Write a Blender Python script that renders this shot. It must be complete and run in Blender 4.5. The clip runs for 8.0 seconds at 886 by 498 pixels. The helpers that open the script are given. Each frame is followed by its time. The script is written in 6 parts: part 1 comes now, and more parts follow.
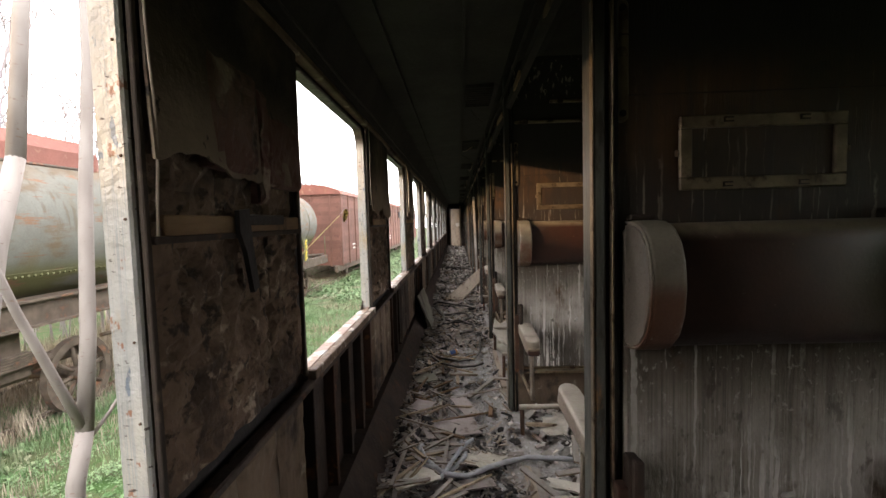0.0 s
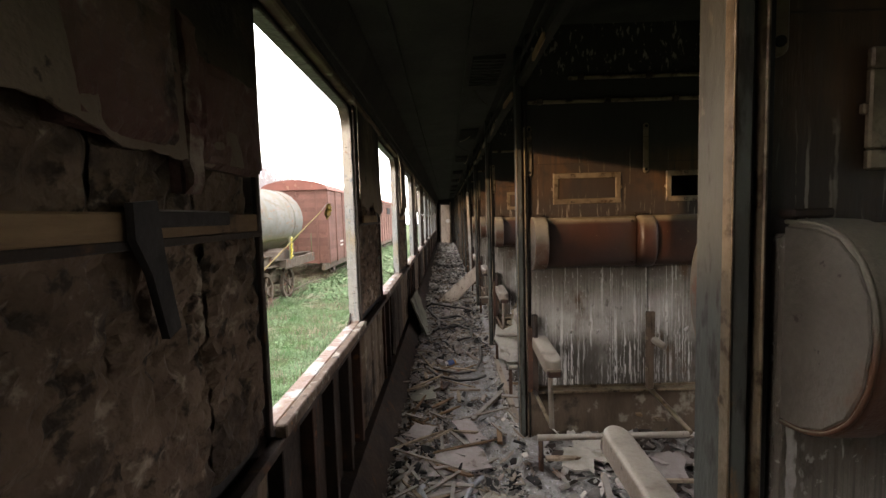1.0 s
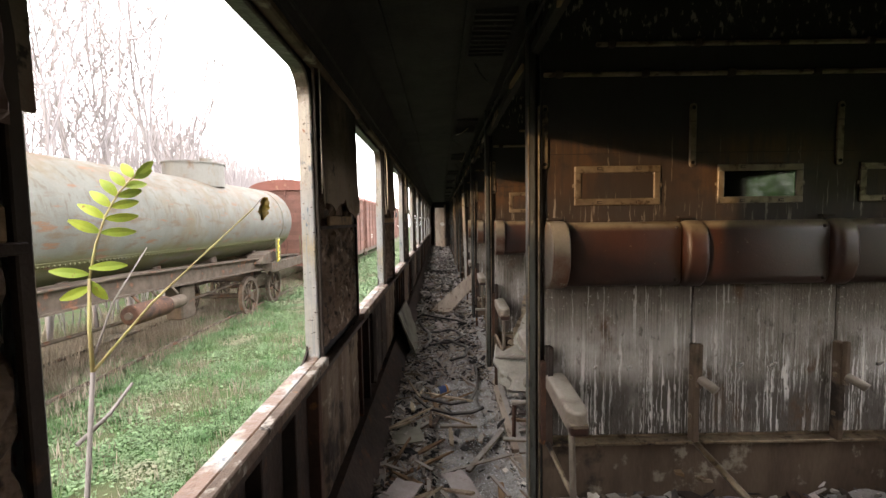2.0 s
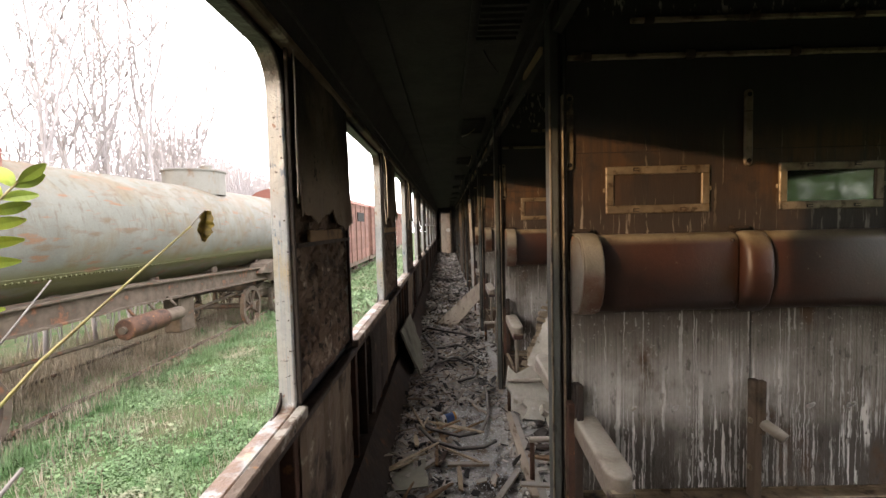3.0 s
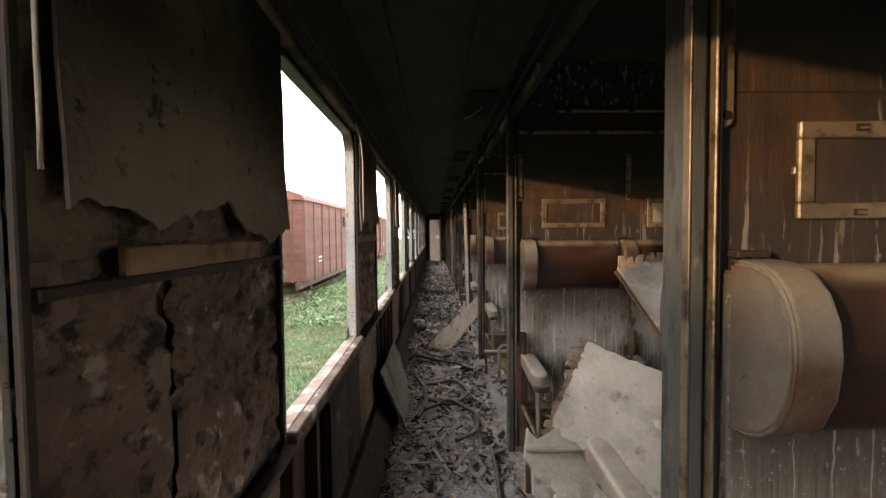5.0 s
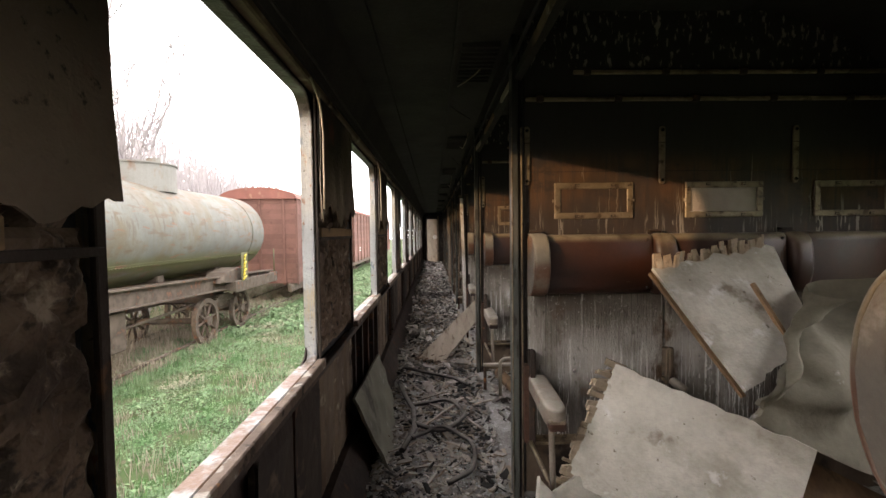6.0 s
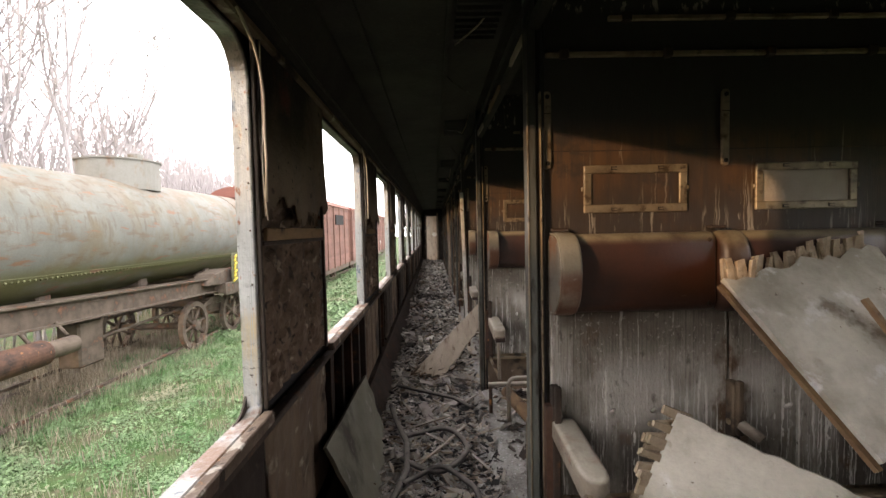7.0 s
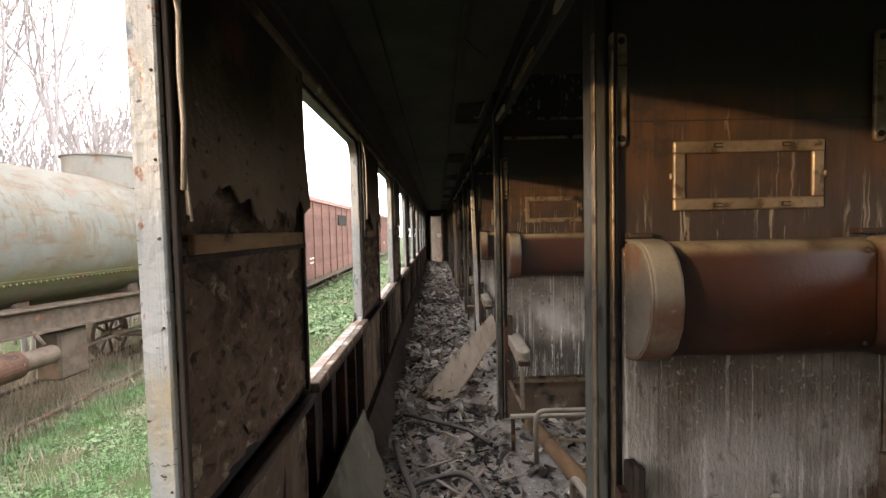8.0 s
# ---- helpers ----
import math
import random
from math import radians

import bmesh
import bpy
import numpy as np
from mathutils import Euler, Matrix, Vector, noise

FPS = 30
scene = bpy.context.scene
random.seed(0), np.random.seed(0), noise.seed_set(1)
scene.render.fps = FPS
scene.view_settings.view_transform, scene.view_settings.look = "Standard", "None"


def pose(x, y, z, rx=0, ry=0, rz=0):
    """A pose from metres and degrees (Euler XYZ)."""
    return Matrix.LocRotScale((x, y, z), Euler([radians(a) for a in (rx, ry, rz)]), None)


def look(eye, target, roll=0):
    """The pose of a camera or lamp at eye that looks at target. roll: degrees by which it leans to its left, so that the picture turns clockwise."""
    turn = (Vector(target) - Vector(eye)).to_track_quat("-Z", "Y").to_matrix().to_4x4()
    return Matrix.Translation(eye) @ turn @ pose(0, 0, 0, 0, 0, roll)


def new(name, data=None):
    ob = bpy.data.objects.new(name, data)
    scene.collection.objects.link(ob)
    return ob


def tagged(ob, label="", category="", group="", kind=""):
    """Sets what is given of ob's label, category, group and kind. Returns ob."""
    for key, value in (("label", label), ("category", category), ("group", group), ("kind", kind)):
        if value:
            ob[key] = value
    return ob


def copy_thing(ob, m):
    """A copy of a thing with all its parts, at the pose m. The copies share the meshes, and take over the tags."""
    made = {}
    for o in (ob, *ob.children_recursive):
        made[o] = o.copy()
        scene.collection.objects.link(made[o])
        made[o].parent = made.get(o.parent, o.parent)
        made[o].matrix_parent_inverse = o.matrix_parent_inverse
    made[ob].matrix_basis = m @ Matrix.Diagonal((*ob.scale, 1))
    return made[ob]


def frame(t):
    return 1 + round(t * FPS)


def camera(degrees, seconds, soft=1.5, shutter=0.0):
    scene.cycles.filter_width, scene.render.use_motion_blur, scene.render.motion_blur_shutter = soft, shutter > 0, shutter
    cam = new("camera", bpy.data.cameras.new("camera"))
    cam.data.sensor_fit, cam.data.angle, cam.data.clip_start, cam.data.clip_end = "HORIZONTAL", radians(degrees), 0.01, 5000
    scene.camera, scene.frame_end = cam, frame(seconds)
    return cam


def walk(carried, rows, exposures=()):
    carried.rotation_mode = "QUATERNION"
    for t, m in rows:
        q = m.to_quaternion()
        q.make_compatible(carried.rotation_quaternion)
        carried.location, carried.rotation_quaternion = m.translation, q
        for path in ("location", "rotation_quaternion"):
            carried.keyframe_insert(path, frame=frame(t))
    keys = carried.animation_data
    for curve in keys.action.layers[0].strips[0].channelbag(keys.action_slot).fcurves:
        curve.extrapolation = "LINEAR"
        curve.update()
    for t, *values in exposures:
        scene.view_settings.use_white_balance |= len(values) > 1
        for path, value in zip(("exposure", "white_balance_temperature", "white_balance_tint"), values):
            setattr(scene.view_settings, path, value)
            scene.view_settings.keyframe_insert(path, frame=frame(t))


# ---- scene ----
cam = camera(90.6, 8.0)
METRES, EYE, TILT, LEAN, TURN = 3.76, 1.363, 0.0, 0.0, 2.0
ROWS = [
    (0.0, 0.0, 0.0, 0.0, -0.1, -3.67, 1.56),
    (0.5, -0.0024, 0.049, 0.0024, 0.8, -4.2, 2.69),
    (1.0, -0.0196, 0.1119, 0.0017, -1.62, -4.22, 1.67),
    (2.5, -0.0075, 0.311, 0.0007, -2.26, -3.49, 0.79),
    (3.0, -0.0064, 0.3447, 0.0082, -1.52, -3.11, 1.45),
    (3.5, -0.0149, 0.4031, 0.0067, -2.74, -2.82, 1.19),
    (4.0, -0.021, 0.4633, 0.0156, -2.79, -2.74, 0.96),
    (4.5, -0.0193, 0.5142, 0.0153, -3.04, -2.48, 0.49),
    (6.0, 0.0089, 0.7186, 0.0, -3.24, -2.2, 0.7),
    (6.5, 0.014, 0.7782, 0.0012, -3.26, -2.33, 0.92),
    (7.0, 0.0223, 0.8543, 0.0026, -3.21, -2.59, 1.27),
    (7.5, 0.0231, 0.9148, 0.004, -3.09, -2.49, 1.19),
    (8.0, 0.0146, 0.9883, 0.006, -2.74, -2.53, 1.3),
]
walk(cam, [(t, pose(0, 0, EYE, TILT, LEAN, TURN) @ pose(METRES * x, METRES * y, METRES * z, 90 + pitch, roll, yaw)) for t, x, y, z, yaw, pitch, roll in ROWS],
     exposures=[(0.0, 0.0, 6500, 16), (8.0, 0.0, 6500, 16)])

# ---- world and light ----
world = bpy.data.worlds.new("overcast_sky")
scene.world = world
world.use_nodes = True
wn, wl = world.node_tree.nodes, world.node_tree.links
wn.clear()
sky = wn.new("ShaderNodeTexSky")
sky.sky_type, sky.sun_disc = "NISHITA", False
sky.sun_elevation, sky.sun_rotation = radians(8), radians(-129)
sky.air_density, sky.dust_density = 1.0, 4.0
cloud = wn.new("ShaderNodeMix")
cloud.data_type = "RGBA"
cloud.inputs["Factor"].default_value = 0.9
cloud.inputs[7].default_value = (14.6, 14.3, 14.1, 1)
backg, wout = wn.new("ShaderNodeBackground"), wn.new("ShaderNodeOutputWorld")
backg.inputs["Strength"].default_value = 0.5
wl.new(sky.outputs[0], cloud.inputs[6])
wl.new(cloud.outputs[2], backg.inputs["Color"])
wl.new(backg.outputs[0], wout.inputs["Surface"])
sun = new("sun", bpy.data.lights.new("sun", "SUN"))
sun.data.energy, sun.data.angle, sun.data.color = 3.3, radians(1.0), (1.0, 0.66, 0.34)
sun.matrix_world = look((-10, -8, 1.82), (0, 0, 0))

# ---- measures of the coach ----
PITCH = 1.88          # one compartment
PART0 = 1.08          # face of the first partition
NPART = 11            # partitions built towards the far end
X_OUT, X_IN = -0.578, -0.52   # outer skin and inner lining of the corridor side
X_POST = 0.352        # line of the compartment fronts
X_EAST = 2.3          # outer wall of the compartments
Y_BACK, Y_END = -2.9, 21.2
Z_SILL, Z_HEAD = 0.852, 1.9
GROUND = -1.2


# ---- materials ----
def surf(name, c1, c2, scale=5.0, rough=0.75, metal=0.0, layers=(), bump=0.25, bscale=40.0, dust=None, vary=0.0, stretch=(1, 1, 1), island=0.0):
    """A worn surface: two tones, stain and painted shade layers (colour, scale, low, high, stretch, zlow, zhigh), grain
    and fine relief.
    """
    m = bpy.data.materials.new(name)
    m.use_nodes = True
    n, l = m.node_tree.nodes, m.node_tree.links
    b = n["Principled BSDF"]
    geo = n.new("ShaderNodeNewGeometry")

    def noise_at(sc, st, detail=6.0, rgh=0.6, wavy=0.0):
        mp = n.new("ShaderNodeMapping")
        mp.inputs["Scale"].default_value = st
        src = geo.outputs["Position"]
        if wavy:
            wob, add = n.new("ShaderNodeTexNoise"), n.new("ShaderNodeVectorMath")
            wob.inputs["Scale"].default_value, wob.inputs["Detail"].default_value = 22.0, 3.0
            sub_, mul = n.new("ShaderNodeVectorMath"), n.new("ShaderNodeVectorMath")
            sub_.operation, mul.operation = "SUBTRACT", "MULTIPLY"
            sub_.inputs[1].default_value, mul.inputs[1].default_value = (0.5, 0.5, 0.5), (wavy, wavy, 0.0)
            l.new(src, wob.inputs["Vector"])
            l.new(wob.outputs["Color"], sub_.inputs[0])
            l.new(sub_.outputs[0], mul.inputs[0])
            l.new(src, add.inputs[0])
            l.new(mul.outputs[0], add.inputs[1])
            src = add.outputs[0]
        l.new(src, mp.inputs["Vector"])
        t = n.new("ShaderNodeTexNoise")
        t.inputs["Scale"].default_value, t.inputs["Detail"].default_value, t.inputs["Roughness"].default_value = sc, detail, rgh
        t.inputs["Distortion"].default_value = 0.7 if st[0] > 10 else 0.0
        l.new(mp.outputs[0], t.inputs["Vector"])
        return t.outputs["Fac"]

    def remap(v, lo, hi):
        r = n.new("ShaderNodeMapRange")
        r.interpolation_type = "SMOOTHSTEP"
        r.inputs["From Min"].default_value, r.inputs["From Max"].default_value = lo, hi
        l.new(v, r.inputs["Value"])
        return r.outputs[0]

    def mix(f, a, c):
        x = n.new("ShaderNodeMix")
        x.data_type = "RGBA"
        for sock, v in ((0, f), (6, a), (7, c)):
            if isinstance(v, (tuple, list)):
                x.inputs[sock].default_value = (*v, 1)
            elif isinstance(v, float):
                x.inputs[sock].default_value = v
            else:
                l.new(v, x.inputs[sock])
        return x.outputs[2]

    def math_node(op, a, c):
        x = n.new("ShaderNodeMath")
        x.operation = op
        for i, v in enumerate((a, c)):
            if isinstance(v, (int, float)):
                x.inputs[i].default_value = v
            else:
                l.new(v, x.inputs[i])
        return x.outputs[0]

    base = mix(remap(noise_at(scale, stretch), 0.3, 0.7), c1, c2)
    grain = noise_at(bscale, stretch, 3.0)
    if vary or island:
        info = n.new("ShaderNodeObjectInfo")
        rnd = geo.outputs["Random Per Island"] if island else info.outputs["Random"]
        k = math_node("ADD", math_node("MULTIPLY", rnd, (vary or island) * 2), 1 - (vary or island))
        hsv = n.new("ShaderNodeHueSaturation")
        l.new(base, hsv.inputs["Color"])
        l.new(k, hsv.inputs["Value"])
        base = hsv.outputs[0]
    sep = n.new("ShaderNodeSeparateXYZ")
    l.new(geo.outputs["Position"], sep.inputs[0])
    for lay in layers:
        col, sc, lo, hi, st = lay[:5]
        if sc < 0:  # thin wavy runs: the crests of a stretched noise, broken by a second one
            f = math_node("MULTIPLY", remap(noise_at(-sc, st, 1.0, 0.4, 0.013), lo, hi), remap(noise_at(3.4, (3, 3, 0.7)), 0.38, 0.54))
        else:
            f = remap(noise_at(sc, st), lo, hi)
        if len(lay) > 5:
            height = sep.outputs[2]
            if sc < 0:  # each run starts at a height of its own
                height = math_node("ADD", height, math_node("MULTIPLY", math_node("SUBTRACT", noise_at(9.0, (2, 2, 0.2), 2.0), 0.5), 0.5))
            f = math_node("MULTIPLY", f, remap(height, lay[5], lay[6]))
        if len(lay) > 7:
            f = math_node("MULTIPLY", f, lay[7])
        base = mix(f, base, col)
    if dust:
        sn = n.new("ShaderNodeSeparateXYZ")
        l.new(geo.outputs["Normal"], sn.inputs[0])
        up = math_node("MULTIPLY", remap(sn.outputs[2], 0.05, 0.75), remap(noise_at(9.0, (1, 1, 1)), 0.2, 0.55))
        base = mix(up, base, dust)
    fine = math_node("ADD", math_node("MULTIPLY", grain, 0.35), 0.82)
    hs = n.new("ShaderNodeHueSaturation")
    l.new(base, hs.inputs["Color"])
    l.new(fine, hs.inputs["Value"])
    l.new(hs.outputs[0], b.inputs["Base Color"])
    b.inputs["Metallic"].default_value = metal
    b.inputs["Specular IOR Level"].default_value = 0.22 if rough >= 0.65 else 0.45
    l.new(math_node("ADD", math_node("MULTIPLY", noise_at(scale * 3, stretch), 0.25), rough - 0.12), b.inputs["Roughness"])
    if bump:
        bp = n.new("ShaderNodeBump")
        bp.inputs["Strength"].default_value, bp.inputs["Distance"].default_value = bump, 0.01
        l.new(math_node("ADD", grain, noise_at(bscale * 0.25, stretch)), bp.inputs["Height"])
        l.new(bp.outputs[0], b.inputs["Normal"])
    return m


ONE, DRIP = (1, 1, 1), (9, 9, 0.35)
soot = surf("soot_black_lining", (0.021, 0.020, 0.0195), (0.036, 0.0335, 0.031), 3, 0.9, layers=[((0.07, 0.063, 0.055), 14, 0.64, 0.75, (4, 4, 1))])
# black above 1.66 m is soot plus painted window-head shade; darker below 1.55 m
laminate = surf("burnt_shaded_laminate", (0.093, 0.0465, 0.018), (0.055, 0.030, 0.0142), 3, 0.62, stretch=(5, 5, 0.6),
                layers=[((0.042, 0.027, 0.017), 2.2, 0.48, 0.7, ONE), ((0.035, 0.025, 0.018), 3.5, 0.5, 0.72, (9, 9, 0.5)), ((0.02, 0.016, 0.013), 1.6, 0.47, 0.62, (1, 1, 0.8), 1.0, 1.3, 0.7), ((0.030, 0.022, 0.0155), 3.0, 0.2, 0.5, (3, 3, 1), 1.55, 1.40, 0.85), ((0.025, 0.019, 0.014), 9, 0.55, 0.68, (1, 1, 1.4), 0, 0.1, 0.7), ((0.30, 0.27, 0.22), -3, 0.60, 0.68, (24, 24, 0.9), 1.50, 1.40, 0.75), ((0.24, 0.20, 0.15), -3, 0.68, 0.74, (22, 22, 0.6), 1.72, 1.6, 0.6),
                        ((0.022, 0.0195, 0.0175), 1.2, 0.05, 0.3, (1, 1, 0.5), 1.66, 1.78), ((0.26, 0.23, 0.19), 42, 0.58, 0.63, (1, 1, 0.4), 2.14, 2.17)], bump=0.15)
# headrest shade painted in above 0.88 m; darker again below 0.70 m
fabric = surf("stained_shaded_upholstery", (0.265, 0.238, 0.197), (0.165, 0.147, 0.119), 3.5, 0.9, stretch=(1.4, 1.4, 0.5),
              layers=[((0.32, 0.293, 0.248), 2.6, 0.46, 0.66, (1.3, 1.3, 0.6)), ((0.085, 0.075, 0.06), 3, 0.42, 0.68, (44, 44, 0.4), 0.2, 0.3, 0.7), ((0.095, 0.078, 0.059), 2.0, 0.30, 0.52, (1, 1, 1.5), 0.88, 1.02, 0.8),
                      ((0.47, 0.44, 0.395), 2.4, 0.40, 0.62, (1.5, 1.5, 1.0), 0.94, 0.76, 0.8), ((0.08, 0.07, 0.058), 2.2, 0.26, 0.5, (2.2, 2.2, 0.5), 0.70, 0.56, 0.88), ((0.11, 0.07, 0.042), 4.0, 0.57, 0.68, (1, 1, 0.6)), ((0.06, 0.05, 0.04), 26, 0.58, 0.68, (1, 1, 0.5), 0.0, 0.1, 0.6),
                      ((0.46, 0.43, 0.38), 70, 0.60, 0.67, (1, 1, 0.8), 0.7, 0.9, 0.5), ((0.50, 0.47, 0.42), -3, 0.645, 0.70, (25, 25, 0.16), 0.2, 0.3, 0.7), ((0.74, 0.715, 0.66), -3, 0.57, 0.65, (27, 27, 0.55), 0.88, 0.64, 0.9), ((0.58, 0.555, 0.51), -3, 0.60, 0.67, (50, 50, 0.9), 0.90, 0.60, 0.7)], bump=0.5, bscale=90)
# darker towards the cushion's lower edge
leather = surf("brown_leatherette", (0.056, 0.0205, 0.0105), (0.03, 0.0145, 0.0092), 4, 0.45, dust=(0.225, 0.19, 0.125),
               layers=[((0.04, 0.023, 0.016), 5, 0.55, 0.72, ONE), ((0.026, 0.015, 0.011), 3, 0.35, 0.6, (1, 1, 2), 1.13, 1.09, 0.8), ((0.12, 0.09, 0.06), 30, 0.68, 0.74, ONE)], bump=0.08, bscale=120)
cream = surf("dusty_cream_leatherette", (0.25, 0.215, 0.165), (0.15, 0.12, 0.09), 6, 0.6, dust=(0.36, 0.325, 0.265),
             layers=[((0.20, 0.085, 0.04), 7, 0.6, 0.72, ONE), ((0.07, 0.055, 0.042), 26, 0.62, 0.68, ONE)], bump=0.3, bscale=90)
wing_mat = surf("two_tone_wing_leatherette", (0.20, 0.178, 0.135), (0.14, 0.122, 0.09), 6, 0.5, dust=(0.27, 0.245, 0.185), layers=[((0.115, 0.050, 0.025), 6, 0.22, 0.5, ONE, 1.245, 1.18, 0.95), ((0.26, 0.235, 0.19), 20, 0.62, 0.7, ONE)], bump=0.2, bscale=120)
wing_side_mat = surf("grey_dusty_wing_side", (0.165, 0.145, 0.115), (0.105, 0.088, 0.068), 5, 0.6, layers=[((0.15, 0.07, 0.035), 9, 0.5, 0.66, (1, 1, 0.7)), ((0.22, 0.20, 0.165), 14, 0.6, 0.72, ONE), ((0.06, 0.045, 0.035), 30, 0.66, 0.7, ONE)], bump=0.2, bscale=110)
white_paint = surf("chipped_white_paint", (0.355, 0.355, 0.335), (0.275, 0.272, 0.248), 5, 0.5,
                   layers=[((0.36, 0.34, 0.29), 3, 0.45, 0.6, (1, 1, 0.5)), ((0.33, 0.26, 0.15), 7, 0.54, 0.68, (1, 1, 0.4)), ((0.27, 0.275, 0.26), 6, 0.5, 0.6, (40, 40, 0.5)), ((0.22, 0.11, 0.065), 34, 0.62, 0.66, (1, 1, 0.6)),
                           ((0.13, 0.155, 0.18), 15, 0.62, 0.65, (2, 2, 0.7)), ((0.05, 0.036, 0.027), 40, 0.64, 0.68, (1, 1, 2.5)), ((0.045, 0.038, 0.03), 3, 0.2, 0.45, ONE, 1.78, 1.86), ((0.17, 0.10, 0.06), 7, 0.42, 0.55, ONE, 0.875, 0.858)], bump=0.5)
pale_paint = surf("dirty_pale_paint", (0.55, 0.53, 0.49), (0.4, 0.37, 0.32), 14, 0.6, layers=[((0.2, 0.15, 0.1), 20, 0.58, 0.68, ONE)])
rust = surf("rusty_brown_steel", (0.095, 0.05, 0.032), (0.06, 0.035, 0.024), 7, 0.8, layers=[((0.03, 0.022, 0.018), 4, 0.5, 0.65, ONE), ((0.22, 0.10, 0.04), 16, 0.6, 0.7, ONE)])
sill_mat = surf("chipped_rusty_sill", (0.17, 0.128, 0.095), (0.095, 0.068, 0.05), 8, 0.75, layers=[((0.34, 0.31, 0.26), 11, 0.55, 0.62, ONE), ((0.035, 0.026, 0.02), 14, 0.58, 0.66, ONE), ((0.26, 0.13, 0.055), 24, 0.62, 0.7, ONE)], bump=0.5)
dark_steel = surf("dark_scorched_steel", (0.03, 0.024, 0.02), (0.055, 0.038, 0.028), 6, 0.7, layers=[((0.11, 0.055, 0.028), 9, 0.58, 0.7, ONE)])
# last layer darkens the post from 1.45 m upwards
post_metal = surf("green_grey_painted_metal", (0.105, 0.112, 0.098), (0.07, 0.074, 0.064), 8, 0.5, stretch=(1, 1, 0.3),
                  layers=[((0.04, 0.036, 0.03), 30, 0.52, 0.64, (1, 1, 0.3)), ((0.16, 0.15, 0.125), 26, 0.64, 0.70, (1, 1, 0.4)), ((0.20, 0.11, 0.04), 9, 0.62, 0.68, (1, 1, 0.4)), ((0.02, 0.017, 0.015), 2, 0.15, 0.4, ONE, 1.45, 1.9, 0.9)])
bright_metal = surf("tarnished_aluminium", (0.27, 0.215, 0.14), (0.15, 0.112, 0.07), 12, 0.42, metal=0.35, layers=[((0.07, 0.045, 0.025), 18, 0.52, 0.66, ONE), ((0.03, 0.024, 0.02), 6, 0.6, 0.7, ONE)])
# shade of pits and bright lumps painted in as dark and pale spots
insulation = surf("rotten_pit_shaded_insulation", (0.165, 0.117, 0.081), (0.10, 0.068, 0.047), 7, 0.95,
                  layers=[((0.04, 0.03, 0.022), 19, 0.53, 0.64, ONE), ((0.06, 0.043, 0.032), 5, 0.5, 0.68, ONE), ((0.27, 0.215, 0.16), 16, 0.58, 0.7, ONE)], bump=1.0, bscale=32)
burnt_panel = surf("scorched_lining_panel", (0.19, 0.145, 0.102), (0.115, 0.085, 0.06), 2.5, 0.7,
                   layers=[((0.014, 0.012, 0.011), 1.6, 0.3, 0.55, ONE, 1.5, 1.8), ((0.10, 0.035, 0.028), 3, 0.58, 0.7, ONE), ((0.02, 0.017, 0.014), 30, 0.6, 0.68, ONE, 1.35, 1.6)], bump=0.4)
wood = surf("weathered_timber", (0.25, 0.165, 0.09), (0.16, 0.10, 0.058), 4, 0.85, stretch=(3, 0.6, 3), layers=[((0.05, 0.036, 0.028), 7, 0.55, 0.7, ONE)], vary=0.3)
floor_mat = surf("gritty_grey_floor", (0.40, 0.385, 0.365), (0.25, 0.232, 0.212), 7, 0.95, layers=[((0.52, 0.52, 0.52), 55, 0.58, 0.66, ONE), ((0.13, 0.095, 0.068), 4, 0.55, 0.7, ONE), ((0.06, 0.05, 0.042), 90, 0.62, 0.68, ONE), ((0.05, 0.042, 0.036), 2.2, 0.54, 0.66, ONE)], bump=1.0, bscale=70)
tank_paint = surf("faded_tank_paint", (0.146, 0.149, 0.132), (0.110, 0.112, 0.095), 1.6, 0.7,
                  layers=[((0.12, 0.105, 0.072), 2, 0.48, 0.7, (1, 1, 0.6)), ((0.125, 0.094, 0.064), 1.6, 0.40, 0.64, (1, 0.7, 1.4), 1.75, 2.4), ((0.105, 0.076, 0.046), 3.4, 0.52, 0.68, (1, 0.5, 1.8), -9, -8, 0.8), ((0.085, 0.07, 0.045), 5, 0.52, 0.66, (2, 2, 0.35), 1.2, 1.5, 0.6), ((0.10, 0.10, 0.045), 2, 0.3, 0.5, (1, 0.3, 1), 1.05, 0.8), ((0.15, 0.09, 0.055), 5, 0.58, 0.68, (1, 0.4, 2))], bump=0.05)
wagon_red = surf("oxide_red_boards", (0.16, 0.083, 0.064), (0.12, 0.064, 0.05), 1.5, 0.85, layers=[((0.10, 0.05, 0.04), 4, 0.55, 0.7, ONE)], vary=0.15)
under_steel = surf("wagon_underframe_steel", (0.12, 0.096, 0.072), (0.055, 0.044, 0.034), 5, 0.85, layers=[((0.17, 0.085, 0.05), 5, 0.55, 0.7, ONE)])
earth = surf("grassy_earth", (0.055, 0.085, 0.03), (0.085, 0.085, 0.045), 1.2, 1.0, layers=[((0.04, 0.085, 0.022), 2.5, 0.45, 0.6, ONE), ((0.12, 0.10, 0.07), 6, 0.56, 0.68, ONE)], bump=1.0, bscale=12)
grass_mat = surf("green_grass", (0.115, 0.195, 0.085), (0.17, 0.245, 0.125), 1.1, 0.65, layers=[((0.07, 0.145, 0.05), 2.6, 0.5, 0.66, ONE), ((0.25, 0.245, 0.165), 0.8, 0.52, 0.68, ONE)], bump=0, island=0.38)
bark = surf("pale_bark", (0.30, 0.275, 0.25), (0.21, 0.185, 0.165), 10, 0.8, stretch=(1, 1, 0.4), layers=[((0.20, 0.15, 0.12), 25, 0.62, 0.7, (1, 1, 3))])
